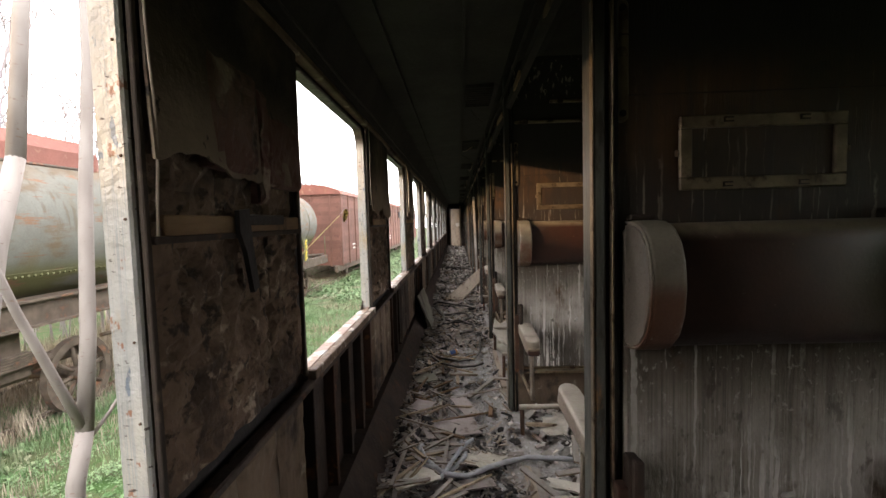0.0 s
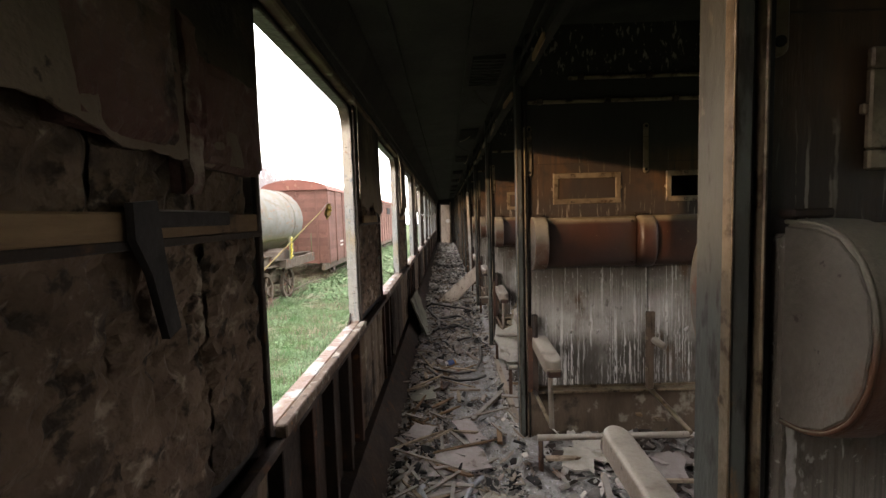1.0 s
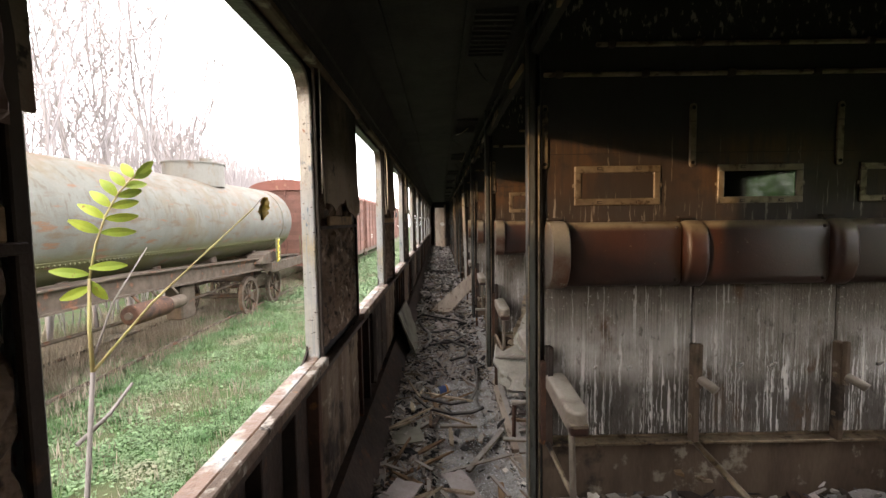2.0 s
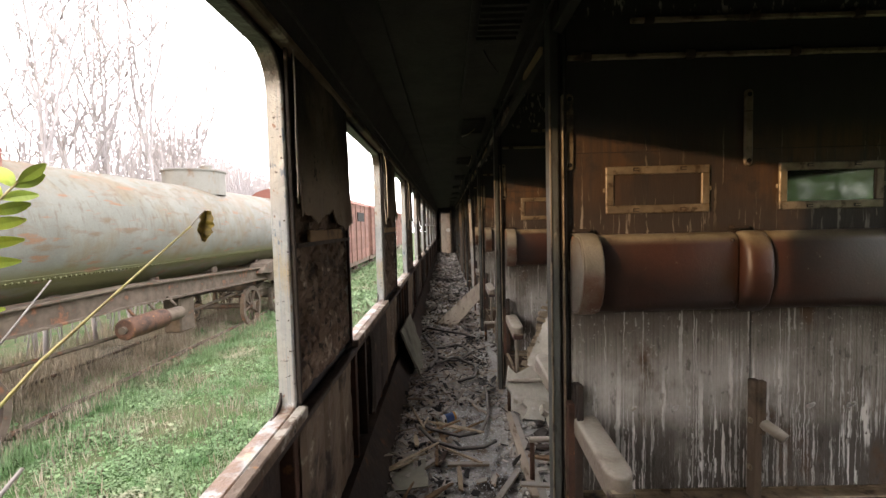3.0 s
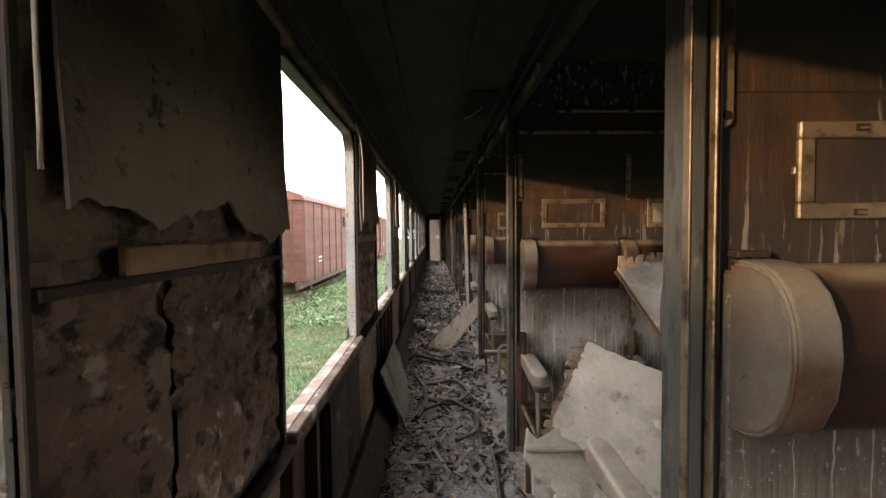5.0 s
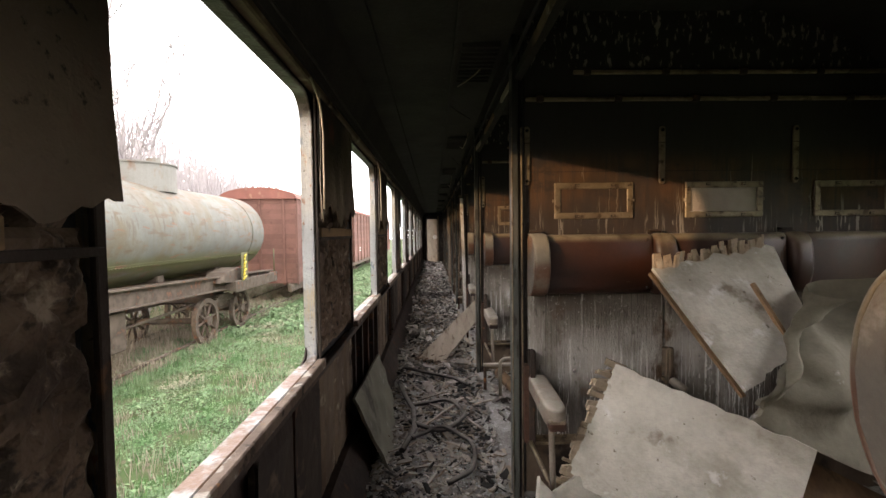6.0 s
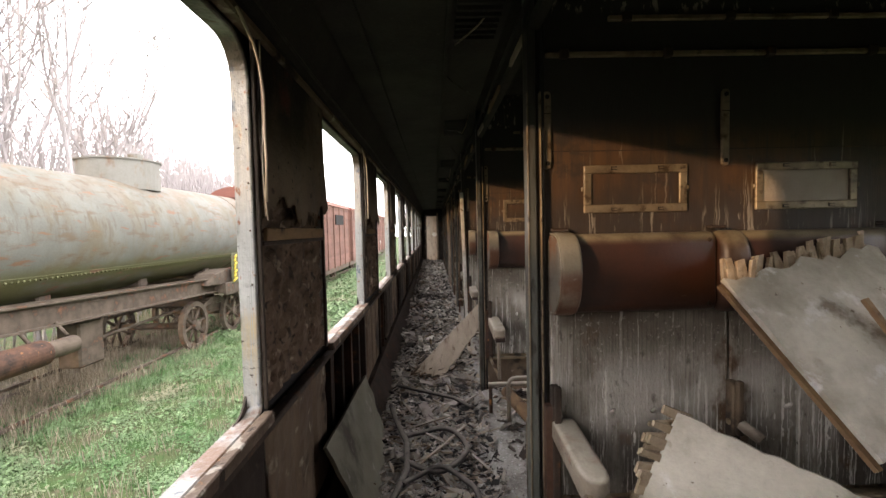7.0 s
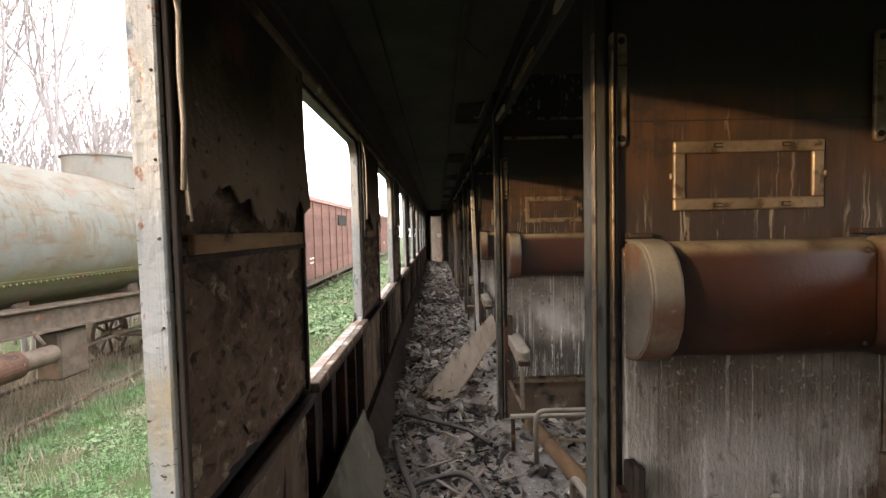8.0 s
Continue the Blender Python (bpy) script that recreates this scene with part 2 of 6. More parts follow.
rubble_mat = surf("grey_rubble", (0.48, 0.453, 0.415), (0.26, 0.228, 0.195), 3, 0.95, layers=[((0.19, 0.125, 0.08), 2.2, 0.55, 0.66, ONE), ((0.07, 0.061, 0.054), 1.4, 0.5, 0.62, ONE)], bump=0.5, bscale=60, island=0.75)
paper_mat = surf("dirty_grey_card", (0.36, 0.32, 0.30), (0.27, 0.235, 0.215), 6, 0.9, layers=[((0.14, 0.11, 0.09), 9, 0.58, 0.7, ONE)], vary=0.25)
plaster_mat = surf("dusty_board_facing", (0.56, 0.53, 0.455), (0.45, 0.42, 0.35), 4, 0.9, layers=[((0.36, 0.33, 0.265), 3.5, 0.46, 0.66, ONE), ((0.24, 0.205, 0.155), 5, 0.6, 0.7, ONE), ((0.62, 0.60, 0.56), 9, 0.58, 0.68, ONE), ((0.2, 0.17, 0.13), 24, 0.66, 0.70, ONE)], bump=0.5)
lino_mat = surf("dusty_lino_sheet", (0.23, 0.212, 0.16), (0.15, 0.137, 0.102), 3, 0.95, layers=[((0.42, 0.40, 0.36), 8, 0.64, 0.7, ONE)], bump=0.2)
leaning_mat = surf("grey_green_panel", (0.23, 0.222, 0.172), (0.165, 0.158, 0.12), 2.5, 0.65, layers=[((0.07, 0.062, 0.048), 3, 0.52, 0.7, ONE), ((0.33, 0.315, 0.275), 6, 0.6, 0.72, ONE)], bump=0.1)
hose_mat = surf("black_rubber_hose", (0.022, 0.02, 0.019), (0.04, 0.035, 0.032), 12, 0.75, dust=(0.16, 0.145, 0.13))
grit_mat = surf("broken_glass_crumbs", (0.52, 0.54, 0.55), (0.34, 0.35, 0.36), 12, 0.3, bump=0, island=0.5)
conduit_mat = surf("grey_ribbed_conduit", (0.36, 0.37, 0.39), (0.27, 0.275, 0.285), 12, 0.5, layers=[((0.16, 0.13, 0.1), 14, 0.58, 0.68, ONE)])
peel_mat = surf("scorched_red_brown_lining", (0.13, 0.085, 0.065), (0.085, 0.04, 0.033), 5, 0.75, layers=[((0.22, 0.175, 0.135), 7, 0.56, 0.66, ONE), ((0.03, 0.022, 0.018), 6, 0.55, 0.68, ONE)], bump=0.6)
splinter_mat = surf("dusty_split_wood", (0.30, 0.235, 0.17), (0.19, 0.145, 0.10), 5, 0.9, stretch=(2, 2, 2), layers=[((0.09, 0.065, 0.048), 9, 0.52, 0.66, ONE)], vary=0.45, dust=(0.3, 0.275, 0.245))
plank_mat = surf("bleached_plank", (0.36, 0.30, 0.235), (0.27, 0.22, 0.17), 3, 0.85, stretch=(4, 1, 1), layers=[((0.14, 0.10, 0.07), 6, 0.58, 0.68, (4, 1, 1))])
char_mat = surf("charred_ply_lining", (0.055, 0.042, 0.032), (0.03, 0.024, 0.02), 3, 0.85, stretch=(2, 2, 0.6), layers=[((0.12, 0.09, 0.062), 8, 0.58, 0.7, ONE)])
lath_mat = surf("pale_split_lath", (0.40, 0.325, 0.235), (0.27, 0.21, 0.14), 6, 0.85, stretch=(3, 3, 3), layers=[((0.13, 0.085, 0.05), 14, 0.56, 0.68, ONE)], vary=0.25)
ply_mat = surf("stained_ply_lining", (0.155, 0.115, 0.078), (0.092, 0.066, 0.046), 3, 0.85, stretch=(2, 2, 0.6), layers=[((0.30, 0.26, 0.2), 8, 0.6, 0.7, ONE), ((0.03, 0.023, 0.018), 3, 0.52, 0.64, ONE)])
leaf_mat = surf("yellow_green_leaf", (0.40, 0.46, 0.045), (0.27, 0.37, 0.05), 18, 0.5, layers=[((0.25, 0.14, 0.03), 60, 0.62, 0.68, ONE)], bump=0)
dead_leaf = surf("withered_leaf", (0.34, 0.225, 0.03), (0.13, 0.08, 0.015), 45, 0.6, layers=[((0.05, 0.03, 0.012), 70, 0.58, 0.66, ONE)], bump=0)
stem_mat = surf("yellow_stem", (0.40, 0.36, 0.13), (0.28, 0.21, 0.09), 20, 0.6, bump=0)
yellow_paint = surf("yellow_spray_paint", (0.55, 0.44, 0.03), (0.42, 0.33, 0.03), 9, 0.6, bump=0)
bed_mat = surf("dry_brown_trackbed", (0.13, 0.11, 0.08), (0.085, 0.075, 0.05), 3, 1.0, layers=[((0.11, 0.12, 0.05), 2, 0.55, 0.66, ONE), ((0.3, 0.255, 0.21), 12, 0.55, 0.68, ONE)], bump=1.0, bscale=25)
dry_mat = surf("dry_pink_grass", (0.31, 0.275, 0.21), (0.22, 0.19, 0.14), 1.5, 0.9, bump=0, island=0.35)
blank_mat = surf("blank_picture_card", (0.40, 0.35, 0.29), (0.30, 0.25, 0.2), 5, 0.6)
red_dull = surf("rust_red_plate", (0.20, 0.085, 0.065), (0.15, 0.065, 0.05), 2, 0.75, layers=[((0.26, 0.15, 0.1), 4, 0.55, 0.7, ONE)])
can_white, can_blue, can_orange = (surf(n, c, tuple(v * 0.7 for v in c), 30, 0.4, metal=0.3, bump=0) for n, c in (("can_white", (0.6, 0.58, 0.55)), ("can_blue", (0.08, 0.13, 0.3)), ("can_orange", (0.6, 0.3, 0.08))))
dome_paint = surf("cream_grey_dome_paint", (0.19, 0.188, 0.165), (0.155, 0.15, 0.128), 2, 0.7, layers=[((0.15, 0.105, 0.07), 3, 0.54, 0.68, (1, 1, 0.5))], bump=0.05)
mirror_mat = bpy.data.materials.new("spotted_mirror")
mirror_mat.use_nodes = True
mb = mirror_mat.node_tree.nodes["Principled BSDF"]
mb.inputs["Base Color"].default_value, mb.inputs["Metallic"].default_value, mb.inputs["Roughness"].default_value = (0.13, 0.14, 0.12, 1), 1.0, 0.06
void_mat = surf("dark_hole", (0.01, 0.01, 0.01), (0.015, 0.013, 0.012), 10, 0.9, bump=0)
twig_mat = surf("bare_twigs", (0.37, 0.35, 0.345), (0.27, 0.25, 0.245), 2, 0.9, bump=0)


# ---- mesh helpers ----
def bm_box(bm, x0, x1, y0, y1, z0, z1, m=None):
    vs = [bm.verts.new(v) for v in ((x0, y0, z0), (x1, y0, z0), (x1, y1, z0), (x0, y1, z0), (x0, y0, z1), (x1, y0, z1), (x1, y1, z1), (x0, y1, z1))]
    if m:
        for v in vs:
            v.co = m @ v.co
    for f in ((3, 2, 1, 0), (4, 5, 6, 7), (0, 1, 5, 4), (1, 2, 6, 5), (2, 3, 7, 6), (3, 0, 4, 7)):
        bm.faces.new([vs[i] for i in f])
    return vs


def box(x0, x1, y0, y1, z0, z1, bevel=0.0, seg=1):
    bm = bmesh.new()
    bm_box(bm, x0, x1, y0, y1, z0, z1)
    if bevel:
        bmesh.ops.bevel(bm, geom=bm.edges[:], offset=bevel, segments=seg, affect="EDGES", profile=0.5)
    return bm


def bm_tube(bm, pts, r, sides=8, r_end=None):
    pts = [Vector(p) for p in pts]
    rings, n = [], len(pts)
    prev = None
    for i, p in enumerate(pts):
        d = ((pts[min(i + 1, n - 1)] - pts[max(i - 1, 0)])).normalized()
        if prev is None:
            a = d.orthogonal().normalized()
        else:
            a = (prev - d * prev.dot(d)).normalized()
        prev = a
        c = d.cross(a)
        rr = r if r_end is None else r + (r_end - r) * i / max(1, n - 1)
        rings.append([bm.verts.new(p + (a * math.cos(t) + c * math.sin(t)) * rr) for t in (2 * math.pi * k / sides for k in range(sides))])
    for r0, r1 in zip(rings, rings[1:]):
        for k in range(sides):
            f = bm.faces.new((r0[k], r0[(k + 1) % sides], r1[(k + 1) % sides], r1[k]))
            f.smooth = sides > 5
    if sides > 2:
        bm.faces.new(rings[0][::-1])
        bm.faces.new(rings[-1])


def tube(pts, r, sides=8, r_end=None):
    bm = bmesh.new()
    bm_tube(bm, pts, r, sides, r_end)
    return bm


def bend(pts, steps=6):
    """A rounded line through the given points."""
    pts = [Vector(p) for p in pts]
    out = [pts[0]]
    for a, p, c in zip(pts, pts[1:], pts[2:]):
        r = min(0.06, (p - a).length * 0.45, (c - p).length * 0.45)
        s, e = p + (a - p).normalized() * r, p + (c - p).normalized() * r
        out += [s.lerp(p, t).lerp(p.lerp(e, t), t) for t in (i / steps for i in range(steps + 1))]
    return out + [pts[-1]]


def prism(outline, axis, lo, hi):
    """A closed outline of 2D points drawn out along x, y or z."""
    bm = bmesh.new()
    put3 = {"x": lambda p, h: (h, p[0], p[1]), "y": lambda p, h: (p[0], h, p[1]), "z": lambda p, h: (p[0], p[1], h)}[axis]
    a, b = [bm.verts.new(put3(p, lo)) for p in outline], [bm.verts.new(put3(p, hi)) for p in outline]
    bm.faces.new(a[::-1])
    bm.faces.new(b)
    for i in range(len(a)):
        j = (i + 1) % len(a)
        bm.faces.new((a[i], a[j], b[j], b[i]))
    bmesh.ops.recalc_face_normals(bm, faces=bm.faces[:])
    return bm


def rounded(x0, x1, z0, z1, r, seg=6):
    pts = []
    for cx, cz, a0 in ((x1 - r, z0 + r, -90), (x1 - r, z1 - r, 0), (x0 + r, z1 - r, 90), (x0 + r, z0 + r, 180)):
        for i in range(seg + 1):
            a = radians(a0 + 90 * i / seg)
            pts.append((cx + r * math.cos(a), cz + r * math.sin(a)))
    return pts


def rounded2(x0, x1, z0, z1, rb, rt, seg=6):
    """A rounded oblong with one radius for the lower corners and another for the upper ones."""
    pts = []
    for cx, cz, a0, r in ((x1 - rb, z0 + rb, -90, rb), (x1 - rt, z1 - rt, 0, rt), (x0 + rt, z1 - rt, 90, rt), (x0 + rb, z0 + rb, 180, rb)):
        pts += [(cx + r * math.cos(radians(a0 + 90 * i / seg)), cz + r * math.sin(radians(a0 + 90 * i / seg))) for i in range(seg + 1)]
    return pts


def part(name, bm, material, parent=None, label="", smooth=False):
    me = bpy.data.meshes.new(name)
    bm.to_mesh(me)
    bm.free()
    if smooth:
        me.shade_smooth()
    me.materials.append(material)
    ob = new(name, me)
    if parent is not None:
        ob.parent = parent
    if label:
        ob["label"] = label
    return ob


def thing(name, label, category, group="", kind="", at=None):
    ob = new(name)
    ob.empty_display_size = 0.05
    if at is not None:
        ob.matrix_basis = at
    return tagged(ob, label, category, group, kind)


def join(*bms):
    out = bmesh.new()
    for b in bms:
        me = bpy.data.meshes.new("tmp")
        b.to_mesh(me)
        b.free()
        out.from_mesh(me)
        bpy.data.meshes.remove(me)
    return out


def flat_mesh(name, verts, faces, material, parent=None):
    me = bpy.data.meshes.new(name)
    me.from_pydata(verts, [], faces)
    me.materials.append(material)
    ob = new(name, me)
    if parent is not None:
        ob.parent = parent
    return ob


rng = random.Random(7)
WIN = [PITCH * k + 1.46 for k in range(-2, 10)]   # near edges of the corridor windows
WIDE = 1.145

# ---- the coach: floor, roof, outer walls ----
tagged(part("floor", box(X_OUT, X_EAST, Y_BACK, Y_END, -0.08, 0.0), floor_mat), "grey gritty coach floor under rubble", "floor", kind="structure")

roof_out = [(X_OUT - 0.02, 1.98), (-0.50, 2.06), (-0.42, 2.16), (0.28, 2.20), (0.30, 2.34), (0.6, 2.46), (0.95, 2.5), (1.5, 2.45), (2.0, 2.28), (X_EAST + 0.05, 1.98)]
ceil = prism(roof_out + [(x, z + 0.06) for x, z in roof_out[::-1]], "y", Y_BACK, Y_END)
bm_box(ceil, 0.04, 0.055, Y_BACK, Y_END, 2.17, 2.195)
bm_box(ceil, -0.30, -0.285, Y_BACK, Y_END, 2.15, 2.172)
yy = Y_BACK + 0.05
while yy < Y_END:
    if (yy + 3) % 1.9 < 0.5:
        bm_box(ceil, 0.075, 0.245, yy, yy + 0.018, 2.172, 2.2)
    yy += 0.05
tagged(part("ceiling", ceil, soot), "soot-blackened coach ceiling with sagging seams", "ceiling", kind="structure")

west = thing("wall_west", "rusty steel corridor side wall with open window holes", "wall", kind="structure")
part("lower_skin", box(X_OUT - 0.012, X_OUT, Y_BACK, Y_END, -0.25, Z_SILL - 0.012), dark_steel, west)
part("upper_skin", box(X_OUT - 0.012, X_OUT, Y_BACK, Y_END, Z_HEAD + 0.012, 2.06), dark_steel, west)


def corner_fill(y0, z0, sy, sz, r):
    pts = [(y0, z0)] + [(y0 + sy * r * (1 - math.cos(a)), z0 + sz * r * (1 - math.sin(a))) for a in (radians(90 * i / 6) for i in range(7))]
    return prism(pts, "x", X_OUT - 0.008, X_OUT - 0.002)


edge = Y_BACK
for y0 in WIN + [Y_END]:
    if y0 > edge + 0.05:
        part("pier_skin", box(X_OUT - 0.012, X_OUT, edge, y0, Z_SILL - 0.012, Z_HEAD + 0.012), dark_steel, west)
    edge = y0 + WIDE

for i, y0 in enumerate(WIN):
    win = thing("window_%d" % (i + 1), "glassless coach window opening framed in chipped white paint", "window", kind="structure")
    y1 = y0 + WIDE
    part("corner_plate", join(*[corner_fill(a, b, c, d, 0.1) for a, b, c, d in ((y0, Z_SILL, 1, 1), (y1, Z_SILL, -1, 1), (y0, Z_HEAD, 1, -1), (y1, Z_HEAD, -1, -1))]), dark_steel, win)
    loop_o, loop_i = rounded2(y0, y1, Z_SILL - 0.012, Z_HEAD + 0.012, 0.04, 0.11), rounded2(y0 + 0.014, y1 - 0.014, Z_SILL, Z_HEAD, 0.028, 0.1)
    loop_m = rounded2(y0 + 0.010, y1 - 0.010, Z_SILL - 0.004, Z_HEAD + 0.004, 0.032, 0.104)
    bm = bmesh.new()
    rings = [[bm.verts.new((x, y + rng.uniform(-.0012, .0012), z)) for y, z in lp] for x, lp in ((X_OUT - 0.010, loop_i), (X_OUT + 0.015, loop_i), (X_OUT + 0.034, loop_i), (X_OUT + 0.038, loop_m), (X_OUT + 0.038, loop_o), (X_OUT - 0.010, loop_o))]
    for a, b in zip(rings, rings[1:] + rings[:1]):
        for k in range(len(a)):
            j = (k + 1) % len(a)
            bm.faces.new((a[k], a[j], b[j], b[k]))
    bmesh.ops.recalc_face_normals(bm, faces=bm.faces[:])
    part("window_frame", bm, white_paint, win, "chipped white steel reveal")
    part("window_sill", box(X_OUT + 0.04, X_IN + 0.014, y0 + 0.03, y1, Z_SILL - 0.034, Z_SILL + 0.003, 0.004), sill_mat, win, "rusty sill edge")
    bolts = bmesh.new()
    for j in range(5):
        bmesh.ops.create_cone(bolts, cap_ends=True, segments=8, radius1=0.003, radius2=0.002, depth=0.003, matrix=pose(X_OUT + 0.028, y1 - 0.015, Z_SILL + 0.12 + j * 0.19 + rng.uniform(-.07, .07), 90))
    part("screws", bolts, rust, win)


def ragged(y0, y1, top, low, x, seed, depth=0.1, n=48, rows=7, curl=0.03):
    """A torn lining sheet: straight sides, a torn lower edge, and the loose end curling into the corridor."""
    r = random.Random(seed)
    tear = []
    v, drop = low, 0.0
    for i in range(n + 1):
        u = i / n
        v = low + depth * (noise.noise((u * 3.1, seed * 2.3, 0)) * 1.1 + noise.noise((u * 11, seed * 1.7, 4)) * 0.55) + r.uniform(-0.5, 0.5) * depth * 0.16
        tear.append(v)
    bm = bmesh.new()
    grids = []
    for dx in (0.0, -0.005):
        g = []
        for i in range(n + 1):
            col = []
            for j in range(rows + 1):
                f = j / rows
                z = top + (tear[i] - top) * f
                w = curl * f ** 3 * (0.5 + noise.noise((i * 0.12, seed, 1))) + 0.006 * noise.noise((i * 0.08, j * 0.4, seed))
                col.append(bm.verts.new((x + dx + w, y0 + (y1 - y0) * i / n, z)))
            g.append(col)
        grids.append(g)
    a, b = grids
    for i in range(n):
        for j in range(rows):
            bm.faces.new((a[i][j], a[i][j + 1], a[i + 1][j + 1], a[i + 1][j]))
            bm.faces.new((b[i][j], b[i + 1][j], b[i + 1][j + 1], b[i][j + 1]))
        bm.faces.new((a[i][rows], b[i][rows], b[i + 1][rows], a[i + 1][rows]))
    for i in (0, n):
        for j in range(rows):
            bm.faces.new((a[i][j], b[i][j], b[i][j + 1], a[i][j + 1]))
    bmesh.ops.recalc_face_normals(bm, faces=bm.faces[:])
    return bm


def rough_board(y0, y1, z0, z1, x, seed, amp=0.017, ny=16, nz=40):
    """A crumbling board: pitted front face with a body behind it."""
    bm = bmesh.new()
    g = []
    for i in range(ny + 1):
        col = []
        for j in range(nz + 1):
            y, z = y0 + (y1 - y0) * i / ny, z0 + (z1 - z0) * j / nz
            p = noise.noise((y * 16, z * 16, seed)) * 0.6 + noise.noise((y * 42, z * 42, seed + 3)) * 0.55
            e = -0.012 if i in (0, ny) or j in (0, nz) else 0
            col.append(bm.verts.new((x + e + amp * min(p, 0.15) * 2.2, y, z)))
        g.append(col)
    for i in range(ny):
        for j in range(nz):
            bm.faces.new((g[i][j], g[i + 1][j], g[i + 1][j + 1], g[i][j + 1]))
    bm_box(bm, x - 0.04, x - 0.022, y0 + 0.002, y1 - 0.002, z0 + 0.002, z1 - 0.002)
    bmesh.ops.recalc_face_normals(bm, faces=bm.faces[:])
    return bm


# unseen boards added to block sun through the first opening, except its far end
tagged(part("boarding", box(X_OUT + 0.04, X_OUT + 0.058, WIN[0] - 0.1, 0.37, Z_SILL - 0.01, Z_HEAD + 0.01, 0.003), burnt_panel), "scorched boards closing old window openings", "wall", kind="structure")

# piers between the windows
for i, y0 in enumerate([Y_BACK] + [y + WIDE for y in WIN]):
    y1 = WIN[i] if i < len(WIN) else Y_END
    if y1 - y0 < 0.1:
        continue
    near = 0.3 < y1 < 9
    a, b = y0 + 0.014, y1 - 0.004
    pier = thing("wall_pier", "scorched lining between corridor windows over rotten insulation", "wall panel", "piers between the windows", "structure")
    part("backing", box(X_OUT + 0.001, X_OUT + 0.008, y0 + 0.002, y1 - 0.002, 0.0, 2.0), soot, pier)
    n = 48 if near else 16
    part("upper_panel", ragged(a + (0.03 if i % 2 else 0.0), b + 0.01, 2.0, 1.42 + 0.03 * (i % 3), X_IN, i + 3, {2: 0.035, 3: 0.06, 4: 0.12}.get(i, 0.12), n, curl=0.016), burnt_panel, pier, "torn scorched panel")
    strips = [a + 0.004, a + (b - a) * 0.36, a + (b - a) * 0.68, b - 0.015]
    for s0, s1 in zip(strips, strips[1:]):
        part("insulation_board", rough_board(s0 + 0.003, s1 - 0.003, Z_SILL + 0.005, 1.375, X_IN - 0.018 + rng.uniform(-.006, .004), i * 5 + s0, ny=16 if near else 5, nz=40 if near else 10), insulation, pier)
        if near:
            part("lining_piece", rough_board(s0 + 0.003, s1 - 0.003, 1.375, 1.7, X_IN - 0.028, i * 3 + s1, ny=10, nz=16), insulation, pier)
        part("lower_panel", rough_board(s0 + 0.004, s1 - 0.004, 0.26, Z_SILL - 0.05, X_IN - 0.012, i + s1 * 2, 0.005, 8, 16), ply_mat, pier, "stained plywood lining")
    bat = box(X_IN - 0.016, X_IN - 0.002, a + 0.03 + 0.1 * (i % 2), b - 0.03 - 0.12 * (i % 2), 1.348, 1.388, 0.003)
    part("batten", bat, wood, pier, "split wooden batten")
    part("dark_batten", box(X_IN - 0.018, X_IN, a, b - 0.01, 1.335, 1.349, 0.002), dark_steel, pier)
    part("edge_strip", box(X_OUT + 0.042, X_IN - 0.004, b - 0.022, b - 0.002, Z_SILL, 1.98, 0.002), dark_steel, pier)
    part("near_strip", box(X_OUT + 0.042, X_IN - 0.006, y0 - 0.002, y0 + 0.012, Z_SILL + 0.005, 1.98, 0.002), char_mat, pier)
    pts = [(X_IN + 0.006 + 0.012 * noise.noise((z * 4, i, 0)), y0 + 0.016 + 0.012 * noise.noise((z * 3, i, 5)), z) for z in [1.95 - 0.06 * j for j in range(9 + i % 3)]]
    part("edging_cord", tube(pts, 0.0026, 6), plank_mat, pier, "loose edging strip")

# peeled lining pieces on the first pier that the walk passes
pieces = thing("peeled_lining", "reddish scorched lining pieces peeling off a pier", "wall lining", kind="structure")
for y0, y1, z0, z1, s in ((0.92, 1.13, 1.49, 1.74, 1.0), (1.19, 1.43, 1.47, 1.67, 4.0), (1.15, 1.19, 1.42, 1.72, 7.0)):
    part("lining_piece", rough_board(y0, y1, z0, z1, X_IN + 0.014, s, 0.006, 18, 18), peel_mat, pieces)

# hanging strap on the first pier that the walk passes
strap = prism([(0.0, 0.0), (0.05, 0.005), (0.06, -0.08), (0.085, -0.19), (0.055, -0.2), (0.028, -0.1), (0.0, -0.05)], "x", 0.0, 0.012)
st = tagged(part("rubber_strap", strap, hose_mat), "torn black rubber strap nailed to a batten", "strap")
st.matrix_basis = pose(X_IN + 0.005, 1.0, 1.40)
part("strap_tail", box(0.001, 0.008, 0.05, 0.27, -0.035, -0.008, 0.003), hose_mat, st, "flat tail nailed along the batten")

